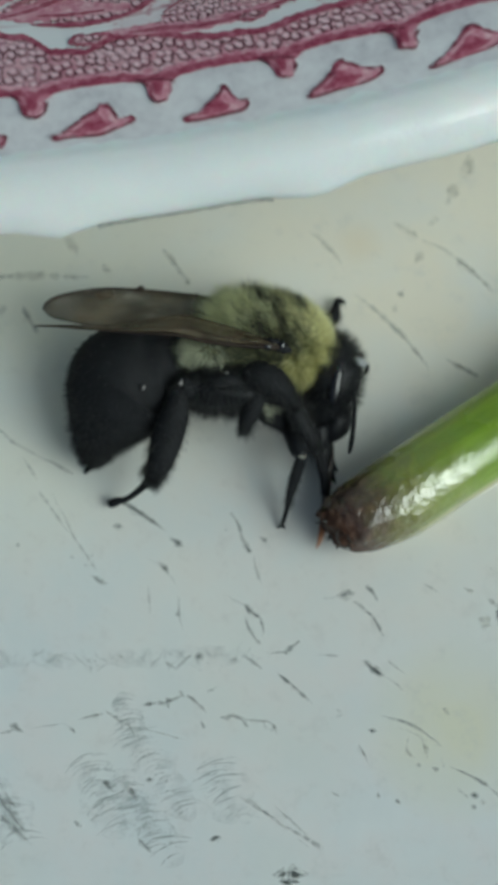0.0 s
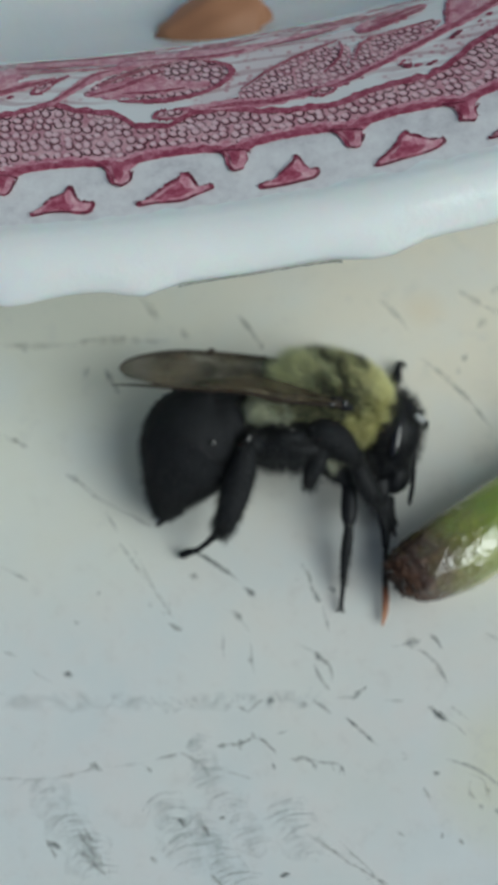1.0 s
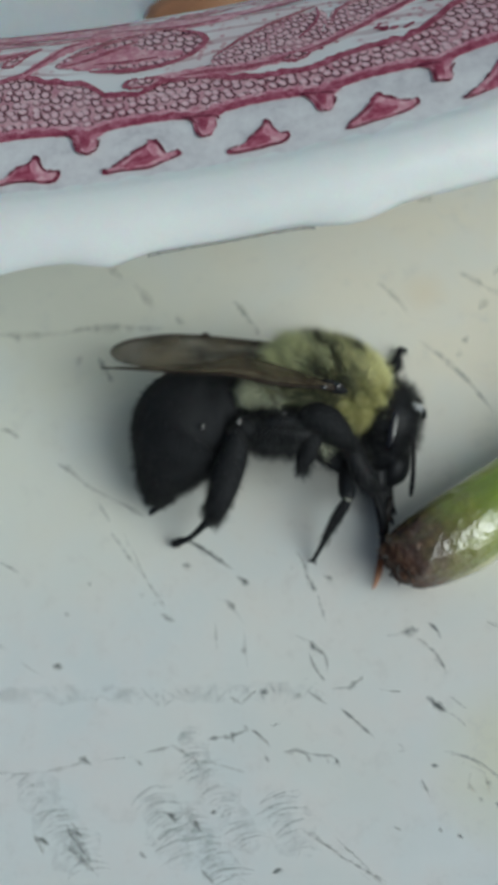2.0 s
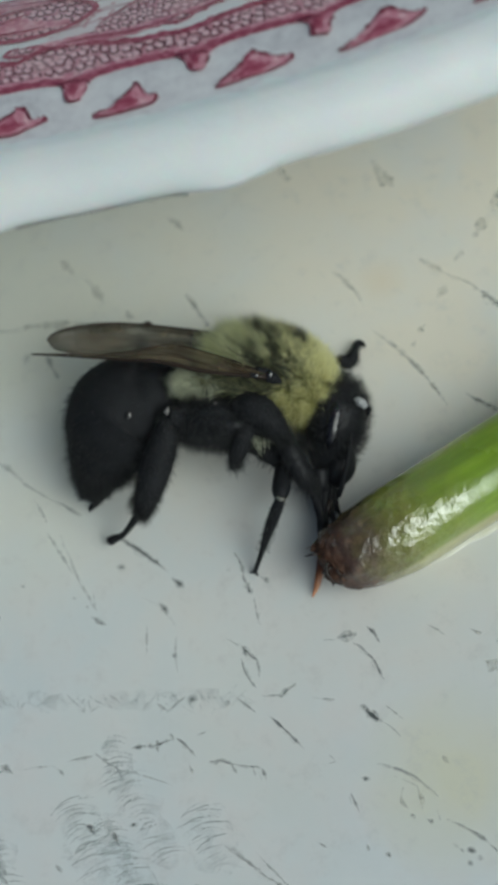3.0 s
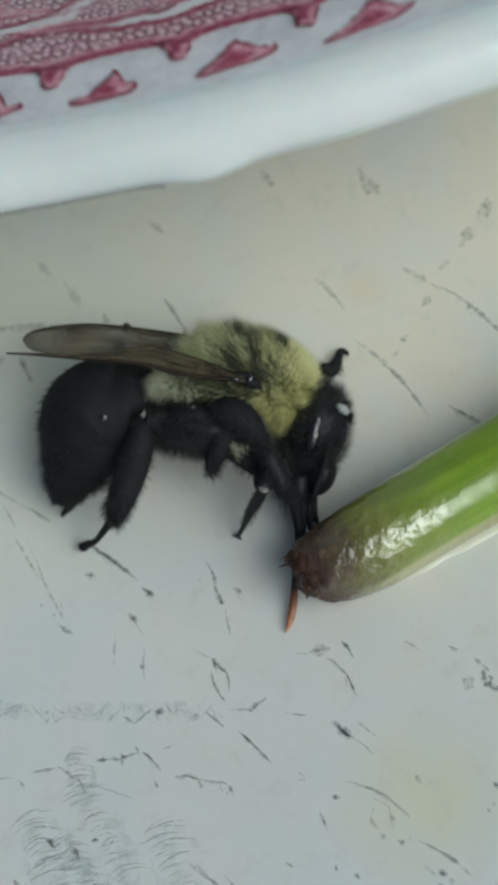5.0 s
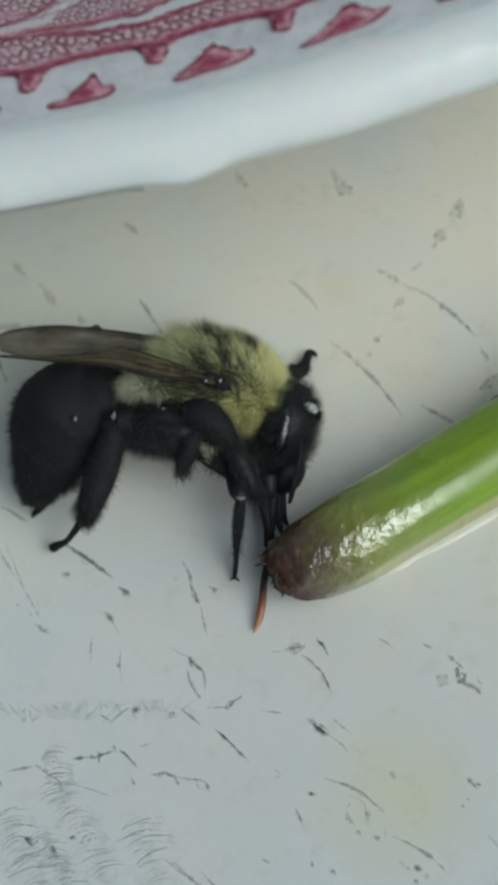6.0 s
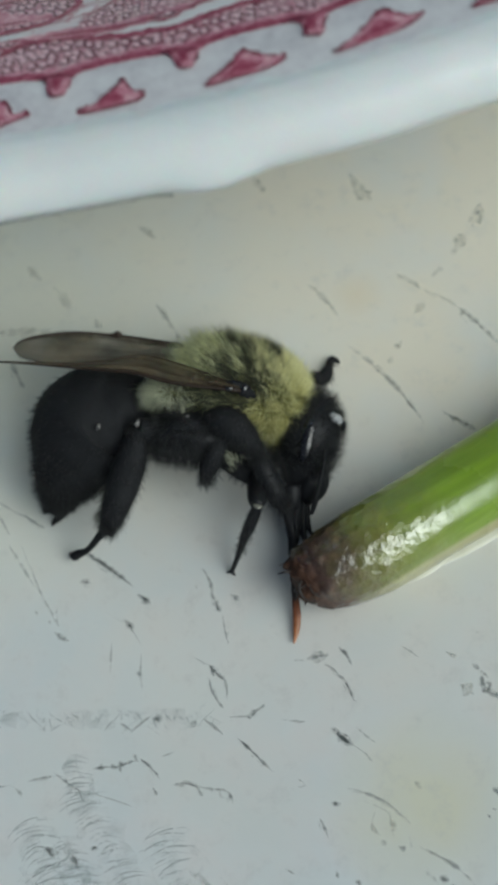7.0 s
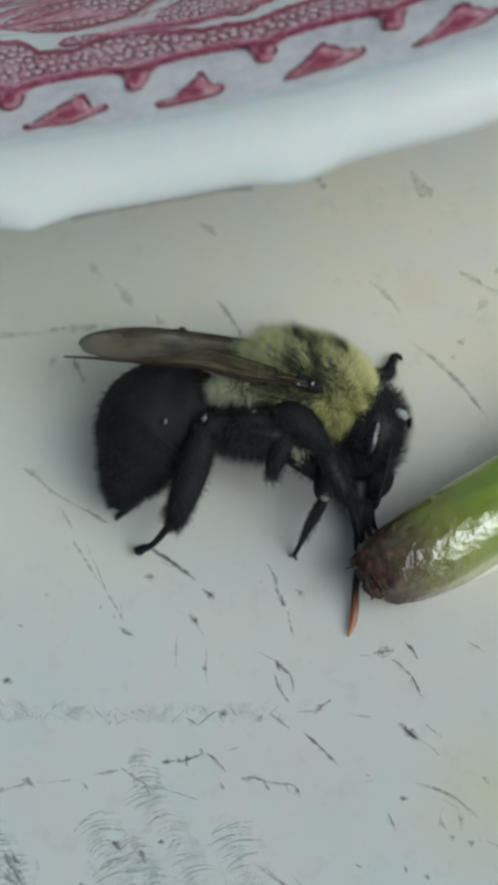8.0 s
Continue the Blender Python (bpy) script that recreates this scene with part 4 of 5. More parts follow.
    def stroke(name, pts, material, lift, ragged=0.25):
        """One brush mark of the print: a ragged ribbon through (s, d, width) places."""
        q = spline(pts, max(12, 7 * len(pts)))
        b = bmesh.new()
        rows = []
        for i, (sx, dx, w) in enumerate(q):
            t = q[min(i + 1, len(q) - 1), :2] - q[max(i - 1, 0), :2]
            t /= np.linalg.norm(t)
            row = []
            for k in (-1, 0, 1):
                h = 0.5 * k * max(w, 0.03) * (1 + ragged * vary.uniform(-1, 1))
                row.append(b.verts.new(on_rim(sx - t[1] * h, min(max(dx + t[0] * h, 5.4), 13.0), lift)))
            rows.append(row)
        for p, r in zip(rows, rows[1:]):
            for k in (0, 1):
                b.faces.new((p[k], r[k], r[k + 1], p[k + 1]))
        bmesh.ops.recalc_face_normals(b, faces=b.faces)
        me = bpy.data.meshes.new(name)
        b.to_mesh(me)
        b.free()
        me.materials.append(material)
        return me

    repeat = []

    def draw(name, material, lift, *pts, ragged=0.25):
        repeat.append(stroke(name, pts, material, lift, ragged))

    # broad leaf, streaked at its root and beaded at its round end
    draw("leaf_motif", FILL, 0.07, (-8.6, 9.9, 0.2), (-7.5, 10.2, 1.3), (-6, 10.35, 2.2), (-4.3, 10.3, 2.9), (-2.6, 10.3, 2.5), (-1.6, 10.3, 1.4), (-1.25, 10.3, 0.2), ragged=0.05)
    draw("leaf_wash", ROSE, 0.09, (-8.5, 9.85, 0.2), (-7, 10.0, 1.2), (-5.4, 10.1, 1.4), (-4, 9.75, 0.8), (-2.4, 9.6, 0.4))
    draw("leaf_edge", RED, 0.12, (-6.9, 9.2, 0.12), (-5.4, 8.95, 0.3), (-4.3, 8.85, 0.32), (-2.6, 9.1, 0.26), (-1.5, 9.75, 0.32), (-1.25, 10.4, 0.34), (-1.8, 11.0, 0.2), (-2.6, 11.3, 0.1))
    draw("leaf_vein", RED, 0.12, (-8.3, 9.8, 0.14), (-6.9, 10.1, 0.24), (-5.6, 10.6, 0.24), (-4.6, 10.95, 0.1))
    draw("leaf_vein", RED, 0.12, (-6.7, 9.7, 0.08), (-5.2, 9.55, 0.2), (-3.6, 9.55, 0.12))
    draw("leaf_vein", WASH, 0.12, (-7.9, 10.4, 0.2), (-6.5, 11.0, 0.3), (-5.2, 11.35, 0.2), (-3.8, 11.5, 0.1))
    # stems and strands along the inner edge of the print
    draw("stem_motif", ROSE, 0.10, (-10.3, 9.35, 0.4), (-9.2, 10.3, 0.5), (-8.1, 11.1, 0.65), (-6, 11.75, 0.6), (-3.7, 11.8, 0.5), (-1.4, 11.5, 0.35), (1.2, 11.75, 0.2))
    draw("stem_edge", RED, 0.12, (-10.1, 9.6, 0.14), (-9.0, 10.5, 0.2), (-8.2, 11.2, 0.2), (-7.1, 11.5, 0.1))
    draw("strand_motif", ROSE, 0.10, (-12.3, 12.5, 0.6), (-10.2, 12.35, 0.55), (-6, 12.2, 0.7), (-2.5, 11.9, 0.6), (0.6, 11.8, 0.45), (2.8, 11.95, 0.5), (4.7, 12.1, 0.2))
    draw("strand_motif", RED, 0.12, (-12.2, 12.3, 0.16), (-10, 12.15, 0.24), (-8.2, 12.2, 0.1))
    draw("strand_motif", RED, 0.12, (-6.6, 12.1, 0.1), (-4.6, 11.9, 0.18), (-2.2, 11.55, 0.22), (-0.4, 11.65, 0.1))
    draw("strand_motif", RED, 0.12, (0.6, 11.6, 0.08), (2.2, 11.7, 0.18), (3.6, 11.8, 0.2), (4.6, 12.0, 0.08))
    draw("strand_motif", WASH, 0.11, (-12.0, 11.8, 0.2), (-10.6, 11.85, 0.3), (-8.6, 11.75, 0.25), (-7, 11.7, 0.1))
    draw("strand_motif", RED, 0.12, (-11.9, 12.75, 0.1), (-8, 12.7, 0.22), (-5, 12.6, 0.12))
    # small bud
    draw("bud_motif", RED, 0.11, (-11.25, 10.2, 0.2), (-10.85, 10.5, 0.68), (-10.2, 10.95, 0.4), (-9.4, 11.4, 0.16))
    draw("bud_fill", FILL, 0.13, (-11.05, 10.3, 0.1), (-10.8, 10.52, 0.4), (-10.3, 10.85, 0.2))
    # bud set into the band
    draw("bud_motif", RED, 0.11, (-5.3, 7.85, 0.2), (-4.9, 7.9, 0.75), (-4.1, 7.85, 0.75), (-3.3, 7.9, 0.3))
    draw("bud_fill", FILL, 0.13, (-5.1, 7.88, 0.1), (-4.8, 7.9, 0.42), (-4.1, 7.86, 0.4), (-3.6, 7.9, 0.1))
    # long stem
    draw("stem_motif", ROSE, 0.10, (-3.9, 8.15, 0.2), (-1.8, 8.0, 0.6), (0.8, 7.75, 0.6), (3.6, 8.1, 0.5), (7.2, 9.2, 0.5), (9.86, 10.05, 0.6), (12.2, 10.8, 0.7), (14.0, 11.3, 0.15))
    draw("stem_edge", RED, 0.12, (-2.6, 7.95, 0.1), (-1.2, 7.9, 0.26), (0.8, 7.7, 0.24), (3.0, 7.9, 0.16), (5.4, 8.55, 0.2), (7.2, 9.15, 0.22), (9.86, 10.0, 0.3), (12.2, 10.75, 0.3), (14.0, 11.25, 0.06))
    # seeded leaves
    draw("leaf_motif", SEED, 0.07, (-1.1, 8.55, 0.3), (0.4, 8.8, 1.4), (1.9, 9.25, 2.2), (3.3, 9.7, 2.2), (4.15, 10.2, 1.4), (4.4, 10.7, 0.3), ragged=0.12)
    draw("leaf_edge", RED, 0.12, (4.35, 10.9, 0.1), (4.3, 10.2, 0.16), (3.9, 9.6, 0.16), (3.1, 8.95, 0.1))
    draw("leaf_edge", WASH, 0.11, (-1.0, 8.85, 0.1), (0.4, 9.75, 0.2), (1.9, 10.4, 0.2), (3.4, 10.8, 0.2), (4.3, 11.0, 0.1))
    draw("leaf_wash", SEED, 0.07, (-1.6, 8.25, 0.3), (1, 8.15, 0.8), (3, 8.45, 0.8), (4.8, 8.9, 0.7), (6.4, 9.4, 0.4))
    draw("leaf_motif", SEED, 0.07, (4.5, 9.1, 0.4), (5.5, 9.8, 1.4), (6.8, 10.1, 1.4), (8.4, 10.35, 0.9), (9.5, 10.65, 0.2), ragged=0.12)
    draw("leaf_edge", WASH, 0.11, (4.7, 9.4, 0.1), (5.5, 10.45, 0.2), (7.1, 10.7, 0.22), (9.2, 10.8, 0.1))
    # ringed nut
    draw("nut_motif", RED, 0.11, (2.0, 7.72, 0.2), (2.45, 7.75, 0.62), (3.0, 7.75, 0.62), (3.45, 7.75, 0.2))
    draw("nut_fill", FILL, 0.13, (2.2, 7.72, 0.1), (2.5, 7.75, 0.36), (3.0, 7.75, 0.36), (3.3, 7.75, 0.1))
    # solid leaf at the top and the broad one that follows it
    draw("leaf_motif", ROSE, 0.08, (5.3, 11.4, 0.3), (6.1, 11.55, 0.9), (7.3, 11.75, 0.95), (8.7, 12.0, 0.7), (9.3, 12.1, 0.2))
    draw("leaf_edge", RED, 0.12, (5.4, 11.25, 0.2), (6.2, 11.25, 0.34), (7.4, 11.5, 0.3), (9.1, 11.85, 0.2))
    draw("leaf_vein", RED, 0.12, (6.2, 11.75, 0.1), (7.4, 11.9, 0.26), (9.0, 12.2, 0.18))
    draw("leaf_motif", ROSE, 0.08, (9.7, 10.3, 0.2), (10.4, 11.0, 1.1), (11.3, 11.6, 1.5), (12.2, 12.0, 1.1), (13.1, 12.4, 0.1))
    draw("leaf_edge", RED, 0.12, (9.75, 10.4, 0.1), (10.0, 11.0, 0.2), (10.3, 11.7, 0.18), (10.8, 12.3, 0.1))
    for i in range(34):
        f = vary.random()
        a, c = ((6.2 + 2.4 * f, 8.45 - 0.6 * f), (9.4 + 2.6 * f, 9.2 + 0.9 * f), (3.4 + 3.2 * f, 7.9 + 0.9 * f))[i % 3]
        a, c, w = a + vary.gauss(0, 0.1), c + vary.gauss(0, 0.16), vary.uniform(0.1, 0.24)
        draw("dot", RED, 0.11, (a - w * 0.8, c, w * 0.4), (a, c + 0.02, w), (a + w * 0.8, c + 0.05, w * 0.4))
    for k in range(24):
        for me in repeat:
            ob = new(me.name.split(".")[0], me)
            ob.parent = plate
            ob.rotation_euler.z = 2 * math.pi * (k - 12) / 24
    return plate


def build_food():
    bm = blob((0, 0, 0), (3.0, 2.1, 1.15), rough=0.14, seed=3.0)
    for v in bm.verts:
        k = 1 + 0.55 * min(v.co.x / (3.0 * MM), 0.2)
        v.co.y, v.co.z = v.co.y * k, v.co.z * k - 0.12 * MM * (1 - k)
    ob = new("food_scrap", bpy.data.meshes.new("food_scrap"))
    bm.to_mesh(ob.data)
    bm.free()
    ob.data.materials.append(FOOD)
    ob.data.polygons.foreach_set("use_smooth", [True] * len(ob.data.polygons))
    ob.location = (3.25 * MM, 28.6 * MM, 6.8 * MM)
    tagged(ob, "small browned scrap of food lying in the plate", "food")


# ---------------------------------------------------------------- stalk
def build_stalk():
    ob = new("plant_stalk")
    tagged(ob, "wet green cut stalk with a browned end, lying on the tabletop", "plant stalk")
    ob.matrix_world = pose(7.42 * MM, -1.585 * MM, 2.02 * MM, 0, 0, 22.8)
    pts = [(-0.15, 0.25, 0, 0.45), (0.02, 0.24, 0, 0.95), (0.25, 0.28, 0, 1.27), (0.8, 0.25, 0, 1.53), (1.7, 0.12, 0, 1.80), (3.2, -0.01, 0, 2.01), (4.6, -0.03, 0, 2.04), (8, 0, 0, 2.04), (20, 0, 0, 2.05), (45, 0, 0, 2.0), (80, 0, 0.0, 1.9)]
    bm = tube(pts, 84, 200)
    for v in bm.verts:
        p = v.co * 1000
        k = noise.noise(Vector((p.x * 0.3, p.y * 0.9, p.z * 0.9)))
        e = noise.noise(p * 1.7) * max(0, 1 - p.x / 3)
        v.co += Vector((e * 0.2, p.y * 0.02 * k, p.z * 0.02 * k)) * MM
        # the stalk is flattened along its upper side
        over = p.y * math.sin(0.36) + p.z * math.cos(0.36) - 0.97 * math.hypot(p.y, p.z)
        if over > 0:
            press = 0.8 * over * min(1.0, max(0.0, (p.x - 0.4) / 2)) * MM
            v.co.y -= math.sin(0.36) * press
            v.co.z -= math.cos(0.36) * press
        # puckered, crumbling skin at the cut
        if p.x < 3.0:
            f = 1 - max(p.x, 0) / 3.0
            v.co += v.co.normalized() * MM * f * (0.15 * noise.noise(p * 2.6) + 0.09 * noise.noise(p * 6.5))
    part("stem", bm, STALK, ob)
    rng = random.Random(4)

    def fibre(points, material, sides=6):
        part("frayed_fibre", tube(points, sides, 8), material, ob)

    for k in range(9):
        a = rng.uniform(0.5 * math.pi, 1.6 * math.pi)
        r = rng.uniform(0.3, 0.85)
        y, z = 0.25 + r * math.cos(a), r * math.sin(a)
        fibre([(0.4, y, z, 0.12), (-0.05, y * 1.1, z * 1.1, 0.08), (rng.uniform(-0.4, -0.18), y * 1.25, max(z * 1.2 - 0.2, -1.9), 0.02)], MOUTH)
    for k in range(8):
        a, x = rng.uniform(-0.4 * math.pi, 0.9 * math.pi), rng.uniform(0.1, 1.7)
        r = 1.12 + 0.3 * min(x, 1.4)
        y, z = 0.28 - r * math.sin(a), r * math.cos(a)
        fibre([(x, y * 0.9, z * 0.9, 0.04), (x - 0.18, y * 0.97, z * 0.97, 0.03), (x - 0.4 - rng.uniform(0, 0.2), y * 1.01, z * 1.01 + rng.uniform(-0.1, 0.1), 0.012)], (MOUTH, SCAB)[k % 2])
    # curled strips of skin that stand off the cut
    fibre([(0.1, 0.5, 0.9, 0.06), (-0.25, 0.7, 1.1, 0.055), (-0.5, 0.8, 1.0, 0.035), (-0.55, 0.95, 0.8, 0.015)], MOUTH)
    fibre([(0.2, 0.0, 1.1, 0.05), (-0.1, -0.2, 1.0, 0.055), (-0.15, -0.55, 0.75, 0.05), (0.0, -0.8, 0.4, 0.035), (0.2, -0.9, 0.0, 0.02)], MOUTH)
    fibre([(0.5, -0.3, 1.25, 0.03), (0.3, -0.55, 1.1, 0.04), (0.35, -0.8, 0.85, 0.03), (0.55, -1.0, 0.6, 0.015)], MOUTH)
    # flakes of bark and a torn leaf base further along
    part("knob", blob((13.4, 2.05, 0.3), (0.65, 0.3, 0.4), (0, 0, 4), 0.6, 3.0), SCAB, ob, "pinkish brown knob")
    part("knob", blob((12.5, 2.0, 0.1), (0.4, 0.2, 0.3), (0, 0, -8), 0.7, 6.0), SCAB, ob, "pinkish brown knob")
    part("knob", blob((12.0, 1.95, -0.3), (0.35, 0.2, 0.25), (0, 0, -8), 0.6, 8.0), MOUTH, ob, "dark brown knob")
    # water held between stalk and tabletop, its bright gleam painted in opaque white
    pool = tube([(3.0, -1.2, -1.97, 0.05), (4.4, -1.38, -1.95, 0.18), (6.5, -1.48, -1.94, 0.26), (10, -1.58, -1.93, 0.35), (16, -1.68, -1.92, 0.44), (25, -1.73, -1.92, 0.46), (45, -1.6, -1.92, 0.45), (78, -1.4, -1.92, 0.3)], 18, 120, squash=0.4, flat=(0, 0, 1))
    for v in pool.verts:
        v.co.y += 0.09 * MM * noise.noise(Vector((v.co.x * 900, 4, 0)))
    part("rind", pool, GLEAM, ob, "water along the stalk, its gleam painted white")
    return ob


# ---------------------------------------------------------------- bee
SHIN, FOOT, TONGUE_LONG = 2.3, 4.4, 2.5
BEE_AT = (3.217, 6.041, 3.0)
BEE_TURN = (-65.614, 10.316, -6.359)
SHIFT = [(0.0, -1, -8), (0.5, -10, -8), (1.0, -12, -8), (1.5, -13, -5), (2.8, 2, -3), (3.0, 2, -3), (3.5, 6, -4), (4.0, 3, -4), (5.5, 8, -4),
         (6.0, -4, -2), (6.5, -2, 0), (7.0, 0, 0), (7.5, 3, 2), (8.0, 0, 0)]


def L(u, v, y=0.0):
    """A place on the bee in mm from its side-view drawing, 40 units to the mm: u along, v down, y to the far side."""
    return ((u - 330) * 0.025, y, (780 - v) * 0.025)


def over_table(u, v, h):
    """How far back a place of the drawing lies when it is h mm over the tabletop."""
    return (BEE_AT[2] - h - 0.1791 * (u - 330) * 0.025 + 0.4062 * (780 - v) * 0.025) / 0.8961


def limb(name, pts, parent, material=None, label="", hair=0, seed=1):
    """One leg segment from (u, v, y, radius mm) points."""
    p = [(*L(u, v, y), r) for u, v, y, r in pts]
    ob = part(name, tube(p, 12, 14), material or MATTE, parent, label)
    if hair:
        rng = np.random.default_rng(seed)
        q = spline(p, 40)
        i = rng.integers(0, 41, hair)
        d = rng.normal(0, 1, (hair, 3))
        d /= np.linalg.norm(d, axis=1, keepdims=True)
        fur(name + "_hair", q[i, :3] + d * q[i, 3:4] * 0.9, d, rng.uniform(0.16, 0.48, hair), 0.013, (0.1, 0, -0.5), DARKH, ob, seed)
    return ob


def build_bee():
    bee = new("bumblebee")
    tagged(bee, "black and pale yellow bumblebee feeding at the stalk's end", "bumblebee")
    bee.matrix_world = pose(*[c * MM for c in BEE_AT], *BEE_TURN)

    # abdomen: one dark bulb from the waist to the curled tip
    path = spline([(*L(270, 745, 0.3), 0.9), (*L(244, 738, 0.5), 1.85), (*L(212, 744, 0.7), 2.32), (*L(169, 754, 1.0), 2.82), (*L(136, 797, 1.1), 2.58),
                   (*L(110, 844, 1.2), 1.68), (*L(93, 886, 1.3), 0.84), (*L(85, 916, 1.3), 0.15)], 60)
    along = np.arange(61)
    path[:, 3] *= 1 + np.where((along > 8) & (along < 56), 0.010 * np.sin(along * 0.72), 0)
    part("abdomen", tube(path, 40, squash=1.04, straight=True), MATTE, bee)
    rng = np.random.default_rng(8)
    i = rng.integers(1, 59, 11000)
    d = rng.normal(0, 1, (11000, 3))
    tang = path[np.minimum(i + 1, 60), :3] - path[np.maximum(i - 1, 0), :3]
    tang /= np.linalg.norm(tang, axis=1, keepdims=True)
    d -= (d * tang).sum(1, keepdims=True) * tang
    d /= np.linalg.norm(d, axis=1, keepdims=True)
    lean = tang * 0.9
    fur("abdomen_hair", path[i, :3] + d * path[i, 3:4] * 0.97, d + lean, np.random.default_rng(10).uniform(0.16, 0.44, 11000), 0.012, (0, 0, -0.1), DARKH, bee, 9)

    # thorax
    tc, tr, tt = L(440, 694, 0.3), (2.75, 2.1, 2.05), (0, 16, 0)
    part("thorax", blob(tc, tr, tt, 0.05), UNDER, bee)
    part("underside", blob(L(338, 770, -0.4), (2.5, 2.0, 1.12), (0, 3, 0), 0.1, 5.0), BLACK, bee)
    p, nrm, u = shell_points(tc, tr, tt, 36000, 11)
    chance = np.random.default_rng(2).random(len(u))
    tip = p + nrm * 0.35
    pu, pv = 330 + tip[:, 0] * 40, 780 - tip[:, 2] * 40
    stripe = np.sin(p @ np.array((4.1, 1.7, 1.3))) + np.sin(p @ np.array((7.3, -2.9, 2.1)) + 1.0)

    def patch(at, across, sharp=1.0):
        return np.exp(-(((pu - at[0]) / across[0]) ** 2 + ((pv - at[1]) / across[1]) ** 2) ** sharp)

    crest = np.exp(-((pv - (603 + 0.0016 * np.maximum(pu - 400, 0) ** 2)) / 13.0) ** 2) * (pu > 392) * (pu < 508)
    haze = (0.76 + 0.16 * stripe) * patch((428, 656), (70, 42), 1.6) + 0.97 * patch((444, 697), (50, 22)) + (0.70 + 0.2 * stripe) * crest
    dark = chance < np.clip(haze, 0, 0.96)
    dark |= (chance < 0.85) & (u[:, 0] < 0.12) & (u[:, 2] < -0.12)
    keep = ~dark & (u[:, 2] > -0.75)
    size = 0.66 + 0.5 * np.clip(-u[:, 0], 0, 1)
    back = keep & (u[:, 0] < -0.15)
    keep &= ~back
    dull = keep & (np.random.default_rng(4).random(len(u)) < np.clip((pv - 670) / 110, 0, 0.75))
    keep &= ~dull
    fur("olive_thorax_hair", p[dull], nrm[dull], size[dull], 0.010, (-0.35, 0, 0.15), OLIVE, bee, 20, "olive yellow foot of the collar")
    fur("pale_thorax_hair", p[keep], nrm[keep], size[keep], 0.010, (-0.35, 0, 0.15), PALE, bee, 12, "pale yellow collar")
    fur("pale_thorax_hair", p[back], nrm[back], size[back], 0.010, (-0.35, 0, 0.15), ASH, bee, 19, "ashen yellow pile")
    fur("dark_thorax_hair", p[dark], nrm[dark], size[dark] * 0.95, 0.010, (-0.35, 0, 0.15), SMOKE, bee, 13, "black hairs between the wings")
    # pale tuft behind the wings
    tc2, tr2 = L(300, 699, -0.6), (0.95, 1.3, 0.5)
    part("waist", blob(tc2, tr2, (0, 8, 0)), UNDER, bee)
    p, nrm, u = shell_points(tc2, tr2, (0, 8, 0), 4200, 14)
    grey = np.random.default_rng(6).random(len(u)) < np.clip(0.3 + 0.65 * u[:, 0], 0.03, 0.8)
    fur("waist_hair", p[~grey], nrm[~grey], 0.40 + 0.25 * np.abs(u[~grey, 0]), 0.011, (-0.25, -0.1, -0.4), CREAM, bee, 15, "cream pile behind the wings")
    fur("dark_waist_hair", p[grey], nrm[grey], np.full(grey.sum(), 0.45), 0.010, (-0.45, -0.1, -0.4), DARKH, bee, 18)
    p, nrm, u = shell_points(L(338, 770, -0.4), (2.5, 2.0, 1.12), (0, 3, 0), 4200, 16)
    fur("underside_hair", p, nrm, np.full(len(p), 0.5), 0.012, (0, 0, -0.4), DARKH, bee, 17)

    # head: built about its neck so that it can nod
    head = new("head")
    head.parent = bee
    neck = Vector(L(500, 770, 0.3)) * MM
    head.location = neck

    def hpart(name, bm, material, label=""):
        for v in bm.verts:
            v.co -= neck
        return part(name, bm, material, head, label)

    def hfur(name, p, nrm, ln, seed, material, lean):
        return fur(name, p - np.array(neck) * 1000, nrm, np.full(len(p), ln), 0.011, lean, material, head, seed)

    hc, hr, ht = L(548, 782, 0.3), (1.45, 1.75, 2.35), (0, 14, 0)
    hpart("skull", blob(hc, hr, ht, 0.06, 2.0, taper=0.35), BLACK)
    hpart("compound_eye", blob(L(546, 780, -1.05), (0.45, 0.45, 1.15), (0, 12, 0)), GLOSS, "glossy black eye")
    hpart("compound_eye", blob(L(556, 775, 1.6), (0.45, 0.45, 1.15), (0, 12, 0)), GLOSS, "glossy black eye")
    hpart("clypeus", blob(L(556, 858, 0.2), (0.75, 1.0, 1.0), (0, 22, 0), 0.05), BLACK)
    hpart("jaw", tube([(*L(520, 862, -0.4), 0.45), (*L(522, 890, -0.5), 0.35), (*L(530, 910, -0.3), 0.12)], 10, 8), BLACK)
    # the white glint over the eye is a pale blob
    hpart("brow", blob(L(597, 741, -0.95), (0.34, 0.34, 0.2), (0, 30, 0), 0.3, 4.0), mat_plain("pale_brow_sheen", (0.3, 0.31, 0.31), (0.42, 0.43, 0.44), 0.25))
    p, nrm, u = shell_points(hc, hr, ht, 3600, 21)
    ok = u[:, 2] > -0.6
    hfur("head_hair", p[ok], nrm[ok], 0.42, 22, DARKH, (0.1, 0, 0.1))
    hpart("antenna_base", tube([(*L(592, 736, -1.0), 0.05), (*L(603, 742, -1.0), 0.09), (*L(611, 752, -0.9), 0.12), (*L(610, 764, -0.8), 0.08)], 10, 14), MATTE)
    root = Vector(L(577, 752, -0.72))
    feeler = part("antenna", tube([(0, 0, 0, 0.07), (0.02, -0.25, -0.9, 0.08), (-0.08, -0.45, -1.9, 0.10), (-0.3, -0.5, -2.9, 0.12), (-0.48, -0.4, -3.6, 0.125), (-0.6, -0.35, -4.0, 0.07)], 10, 26), MATTE, head)
    feeler.location = root * MM - neck

